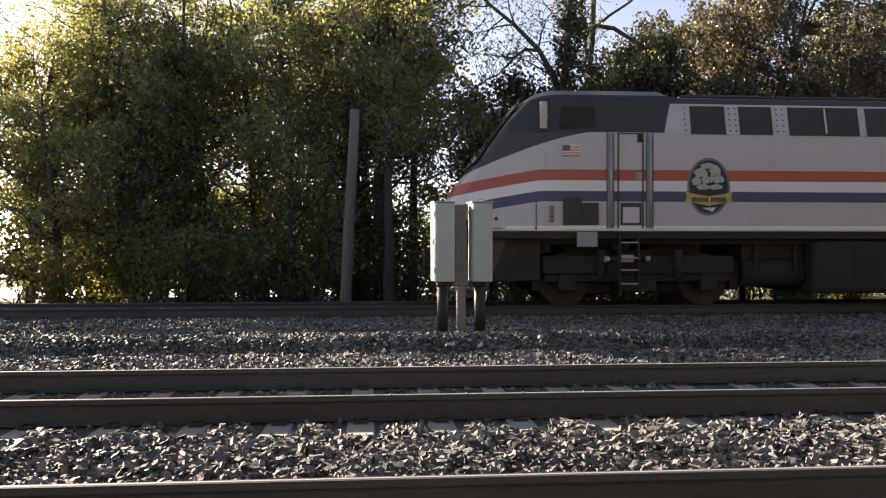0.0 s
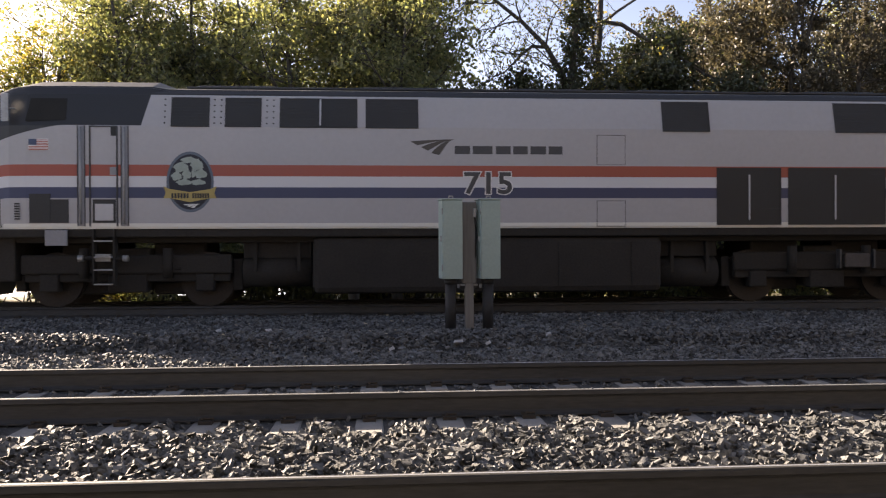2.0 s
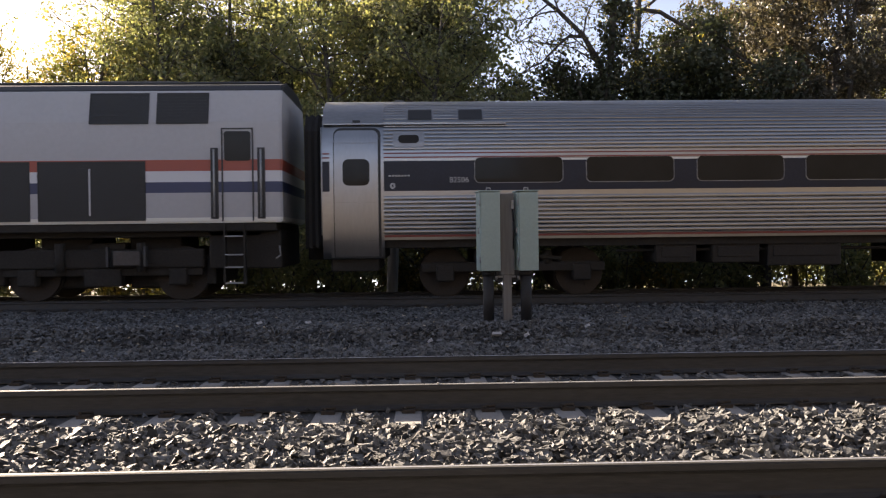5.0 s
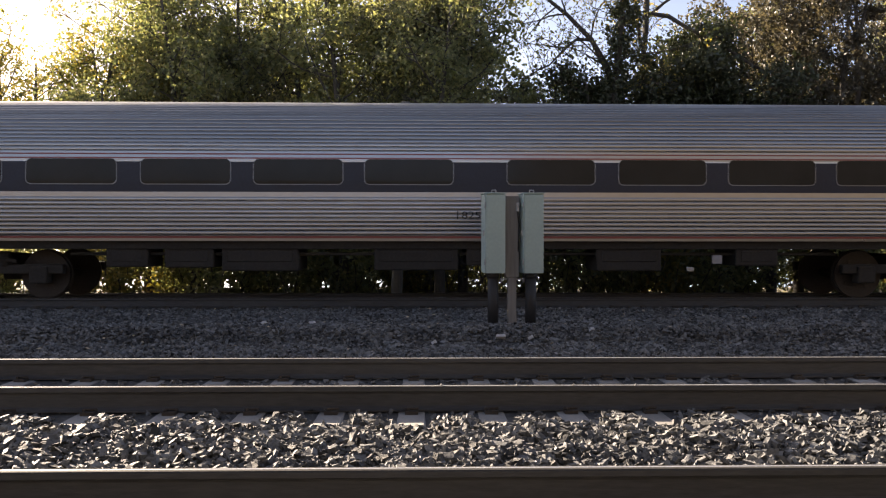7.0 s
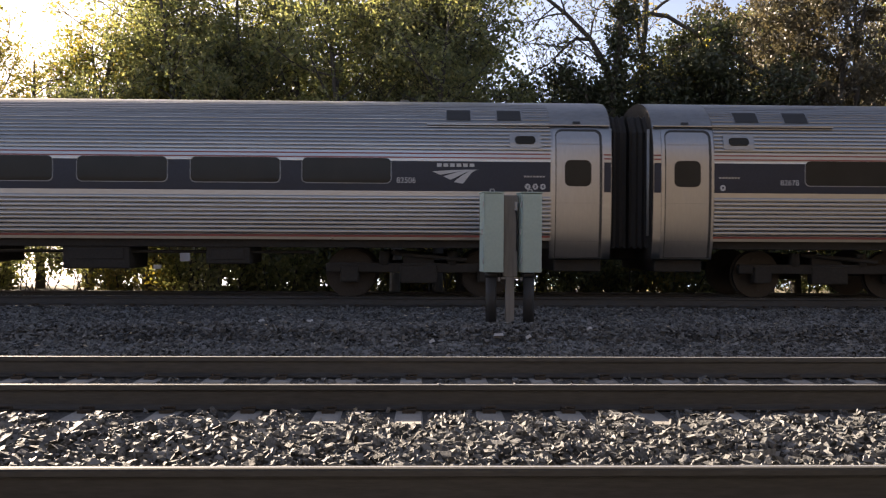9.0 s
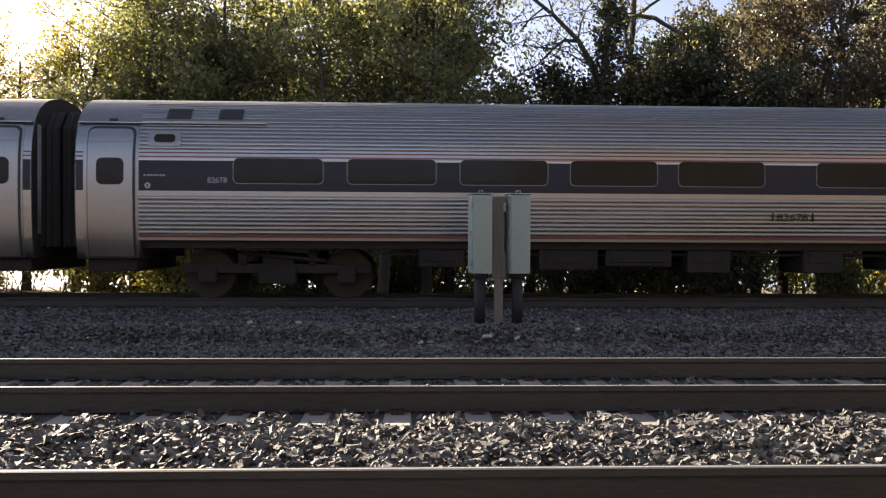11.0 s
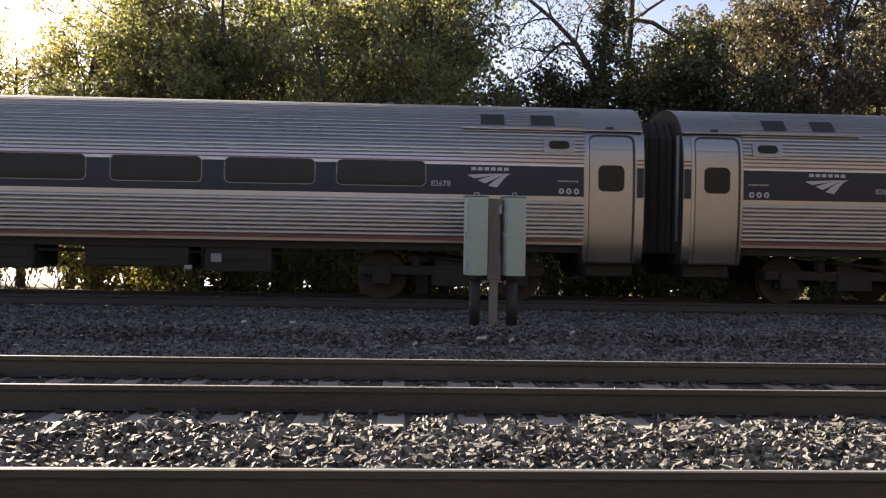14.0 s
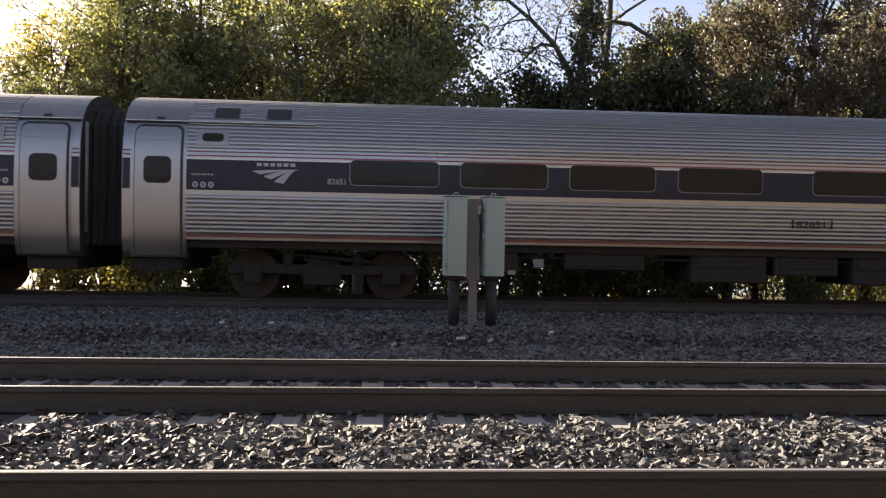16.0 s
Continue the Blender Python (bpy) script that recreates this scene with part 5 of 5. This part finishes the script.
def passenger_car(x0, x1, number, logo_low, flip, label):
    """A fluted stainless coach from x0 to x1 of the train. flip: which end has the long blank panel."""
    t = thing("passenger_car", label, "railway coach", (0, AXIS_Y, 0), group="coaches of the train")
    L = x1 - x0
    sec = car_section(True)
    both = [(-h, z) for h, z in sec] + [(0, 3.845)] + [(h, z) for h, z in sec[::-1]]

    def index(a, b):
        z = (a[1] + b[1]) / 2
        if 1.995 <= z <= 2.545:
            return 1
        if 1.15 <= z <= 1.19:
            return 2
        if 2.60 < z < 2.625 or 2.675 < z < 2.70:
            return 2
        if 2.545 < z <= 2.575:
            return 4
        return 3 if z > 3.42 else 0

    bm = bmesh.new()
    sweep(bm, both, x0 + 1.13, x1 - 1.13, index=index)
    body = part("body", bm, [M_STEEL, M_BAND, M_STRIPE, M_STEELROOF, M_WHITE], t, "fluted stainless body with a dark window band")
    plain = car_section(False)
    both = [(-h, z) for h, z in plain] + [(0, 3.845)] + [(h, z) for h, z in plain[::-1]]
    both = [(-car_half(z), z) for z in (0.76, 0.9, 1.0)] + both + [(car_half(z), z) for z in (1.0, 0.9, 0.76)]
    for a, b, d in ((x0, x0 + 1.13, 1), (x1 - 1.13, x1, -1)):
        bm = bmesh.new()
        sweep(bm, [(y * 0.996, z) for y, z in both], a, b, smooth=True)
        for f in bm.faces:
            if len(f.verts) > 4:
                f.material_index = 1
                f.smooth = False
                for e in f.edges:
                    e.smooth = False
            elif f.calc_center_median().z > 3.25:
                f.material_index = 2
        ends = part("vestibule", bm, [M_STEEL, M_UNDER, M_STEELROOF], t, "smooth stainless end of the coach")
        bm = bmesh.new()
        box(bm, a + 0.12, b - 0.12, -1.3, 1.3, 0.52, 0.775, 0.03)
        part("step_well", bm, M_UNDER, ends, "dark step well under the door")
        c = (a + b) / 2 + 0.06 * d
        dx0, dx1 = c - 0.40, c + 0.40
        for nm, q, r, off, m, note in (("door_surround", (dx0 - 0.075, dx1 + 0.075, 0.78, 3.205), (0.14, 0.0), 0.012, M_STEEL, ""), ("door_gap", (dx0 - 0.015, dx1 + 0.05, 0.79, 3.165), (0.13, 0.0), 0.016, M_GRILLE, "dark gap round the door"),
                                       ("door", (dx0, dx1, 0.80, 3.12), (0.11, 0.0), 0.021, M_DOOR, "smooth stainless sliding door")):
            bm = bmesh.new()
            curved_panel(bm, *q, *r, off)
            ob = part(nm, bm, m, ends, note)
        bm = bmesh.new()
        curved_panel(bm, c - 0.245, c + 0.245, 2.10, 2.585, 0.11, 0.11, 0.026)
        part("door_window", bm, M_GLASS, t, "dark rounded door window")
        for z in (1.085, 1.79, 2.88):
            bm = bmesh.new()
            curved_panel(bm, dx0 + 0.02, dx1 - 0.02, z, z + 0.012, 0, 0, 0.0235)
            part("door_seam", bm, M_STEELROOF, t)
        # sliver of band and stripes beside the door at the very end
        e0, e1 = (a + 0.01, dx0 - 0.085) if d > 0 else (dx1 + 0.085, b - 0.01)
        bm = bmesh.new()
        curved_panel(bm, e0, e1, 1.995, 2.545, 0, 0, 0.006)
        part("band_end", bm, M_BAND, t)
        for z in (2.60, 2.675):
            bm = bmesh.new()
            curved_panel(bm, e0, e1, z, z + 0.025, 0, 0, 0.006)
            part("stripe_end", bm, M_STRIPE, t)
        # gutter, lamp, roof vents and the small oval window
        bm = bmesh.new()
        g0, g1 = (a + 0.02, a + 3.4) if d > 0 else (b - 3.4, b - 0.02)
        box(bm, g0, g1, -1.50, -1.42, 3.225, 3.25, 0.006)
        part("gutter", bm, M_STEEL, t)
        bm = bmesh.new()
        curved_panel(bm, c - 0.07, c + 0.07, 3.275, 3.32, 0.01, 0.01, 0.02)
        part("door_lamp", bm, M_GRILLE, t)
        for off in (1.68, 2.62):
            m0 = a + off - 0.1 if d > 0 else b - off - 0.42
            bm = bmesh.new()
            curved_panel(bm, m0 - 0.03, m0 + 0.47, 3.30, 3.56, 0, 0, 0.018)
            vent = part("roof_vent", bm, M_STEELROOF, t, "roof vent with a dark mesh")
            bm = bmesh.new()
            curved_panel(bm, m0, m0 + 0.44, 3.32, 3.54, 0, 0, 0.026)
            part("vent_mesh", bm, M_GRILLE, vent)
        o0 = a + 1.36 if d > 0 else b - 1.36 - 0.47
        bm = bmesh.new()
        curved_panel(bm, o0 - 0.06, o0 + 0.52, 2.80, 3.09, 0.03, 0.03, 0.03, 0.06)
        fr = part("oval_window_frame", bm, M_STEELROOF, t, "raised steel frame")
        bm = bmesh.new()
        curved_panel(bm, o0 + 0.04, o0 + 0.42, 2.87, 3.025, 0.07, 0.07, 0.038)
        part("oval_window", bm, M_GLASS, fr, "small oval window")
    starts = [4.07, 6.09, 8.13, 10.19, 12.80, 14.82, 16.86, 18.92, 20.98]
    for k in starts:
        w0 = x1 - k - 1.6 if flip else x0 + k
        bm = bmesh.new()
        curved_panel(bm, w0 - 0.02, w0 + 1.62, 2.128, 2.592, 0.1, 0.1, 0.008)
        fr = part("window_frame", bm, M_TRIM, t, "thin steel window frame")
        bm = bmesh.new()
        curved_panel(bm, w0 - 0.007, w0 + 1.607, 2.141, 2.596, 0.09, 0.09, 0.012)
        part("window", bm, M_GLASS, fr, "dark tinted window")
    # emblem, number and pictograms by one end; only a number and one pictogram by the other
    for side in (0, 1):
        marked = flip == (side == 1)
        i0 = x0 + 1.22 if side == 0 else x1 - 1.62
        for k in range(3 if marked else 1):
            bm = bmesh.new()
            plate(bm, [(i0 + 0.07 + 0.14 * k + 0.05 * math.cos(a * math.pi / 8), 2.09 + 0.055 * math.sin(a * math.pi / 8)) for a in range(16)], -1.606, -1.598)
            dot = part("pictogram", bm, M_DIM, t, "round pale pictogram")
            bm = bmesh.new()
            box(bm, i0 + 0.055 + 0.14 * k, i0 + 0.085 + 0.14 * k, -1.608, -1.604, 2.065, 2.115)
            part("pictogram_sign", bm, M_BAND, dot)
        bm = bmesh.new()
        bars(bm, i0, i0 + 0.40, 2.26, 2.29, 7, -1.600)
        part("notice", bm, M_STEELROOF, t)
        if not marked:
            lettering(number, t, x1 - 23.06 if side == 0 else x0 + 22.68, 2.145, 0.10, -1.606, M_DIM, "number")
            continue
        e = x0 + 2.30 if side == 0 else x1 - 3.30
        bm = bmesh.new()
        swoosh(bm, e, e + 0.84, 2.135, 2.395, -1.601)
        em = part("brand_emblem", bm, M_DIM, t, "pale grey fan-shaped emblem")
        bm = bmesh.new()
        bars(bm, e + 0.08, e + 0.80, 2.445, 2.505, 6, -1.598)
        part("brand_bars", bm, M_DIM, em)
        lettering(number, t, e + 1.35 if side == 0 else e - 0.66, 2.145, 0.10, -1.606, M_DIM, "number")
    m0 = x0 + logo_low
    for q in (m0 - 0.10, m0 + 0.66):
        bm = bmesh.new()
        box(bm, q, q + 0.02, -1.628, -1.6, 1.50, 1.66)
        part("number_bracket", bm, M_GRILLE, t)
    lettering(number, t, m0 - 0.02, 1.515, 0.13, -1.618, M_GRILLE, "sill_number", 1.3, 0.001)
    # diaphragms
    for a, b in ((x0 - 0.36, x0), (x1, x1 + 0.36)):
        bm = bmesh.new()
        rings = []
        for k in range(7):
            o = 0.05 * (k % 2)
            rings.append([bm.verts.new((a + (b - a) * k / 6, y, z)) for y, z in ((-1.22 + o, 0.95 + o), (1.22 - o, 0.95 + o), (1.22 - o, 3.15), (0.95, 3.5 - o), (-0.95, 3.5 - o), (-1.22 + o, 3.15))])
        for q, w in zip(rings, rings[1:]):
            for k in range(6):
                bm.faces.new((q[k], q[(k + 1) % 6], w[(k + 1) % 6], w[k]))
        bm.faces.new(rings[0])
        bm.faces.new(rings[-1])
        bmesh.ops.recalc_face_normals(bm, faces=bm.faces[:])
        part("diaphragm", bm, M_RUBBER, t, "black rubber gangway bellows")
        for y in (-1.36, -1.28):
            bm = bmesh.new()
            xx = b - 0.03 if b == x0 else a + 0.03
            cyl(bm, (xx, y, 1.2), (xx, y, 3.2), 0.016, n=6)
            part("end_pipe", bm, M_GALV, t)
    # underfloor gear
    bm = bmesh.new()
    box(bm, x0 + 1.1, x1 - 1.1, -1.42, 1.42, 0.95, 1.12, 0.02)
    part("underframe", bm, M_UNDER, t)
    rng = random.Random(number)
    x = x0 + 6.2
    while x < x1 - 7.2:
        w = rng.uniform(0.7, 1.9)
        bm = bmesh.new()
        box(bm, x, x + w, -1.38, rng.uniform(-0.5, 0.3), rng.uniform(0.42, 0.68), 0.98, 0.03)
        box(bm, x + 0.1, x + w - 0.1, -1.40, -1.37, 0.72, 0.92, 0.01)
        part("equipment_case", bm, M_UNDER, t, "grimy underfloor equipment case")
        x += w + rng.choice((0.15, 0.3, 0.9, 1.4))
    bm = bmesh.new()
    p0 = x0 + 17.45 if flip else x0 + 7.5
    box(bm, p0, p0 + 0.19, -1.43, -1.40, 0.68, 0.84, 0.008)
    part("placard", bm, M_RECESS, t, "small pale grey placard")
    bm = bmesh.new()
    box(bm, p0 - 0.48, p0 - 0.34, -1.43, -1.40, 0.54, 0.62, 0.008)
    part("placard", bm, M_GALV, t, "small grey placard")
    bm = bmesh.new()
    cyl(bm, (x0 + 5.5, -1.2, 0.86), (x1 - 5.5, -1.2, 0.86), 0.03, n=8)
    part("brake_pipe", bm, M_UNDER, t)
    for x in (x0 + 3.55, x1 - 3.55):
        bogie(t, x, (-1.3, 1.3), 0.457)
    for a in (x0 - 0.45, x1 - 0.2):
        bm = bmesh.new()
        box(bm, a, a + 0.65, -0.14, 0.14, 0.72, 1.0, 0.03)
        part("coupler", bm, M_UNDER, t)
    return t


LOCO = locomotive()
stainless = "fluted stainless-steel coach with dark window band and red pinstripes"
CARS = [passenger_car(22.76, 48.15, "82506", 12.77, True, stainless), passenger_car(48.93, 74.35, "82678", 12.88, True, stainless), passenger_car(75.09, 100.5, "82651", 12.5, False, stainless)]
make_woods()
utility_pole()


def motions():
    rows = [(t, pose(x, AXIS_Y, 0)) for t, x in TRAIN_ROWS]
    for vehicle in (LOCO, *CARS):
        walk(vehicle, rows)
    ts = [i * 0.1 for i in range(161)]
    xs = np.interp(ts, [t for t, _ in TRAIN_ROWS], [x for _, x in TRAIN_ROWS])
    for w, x, r in WHEELS:
        walk(w, [(t, pose(x, 0, r, 0, math.degrees((s - xs[0]) / r), 0)) for t, s in zip(ts, xs)])


motions()
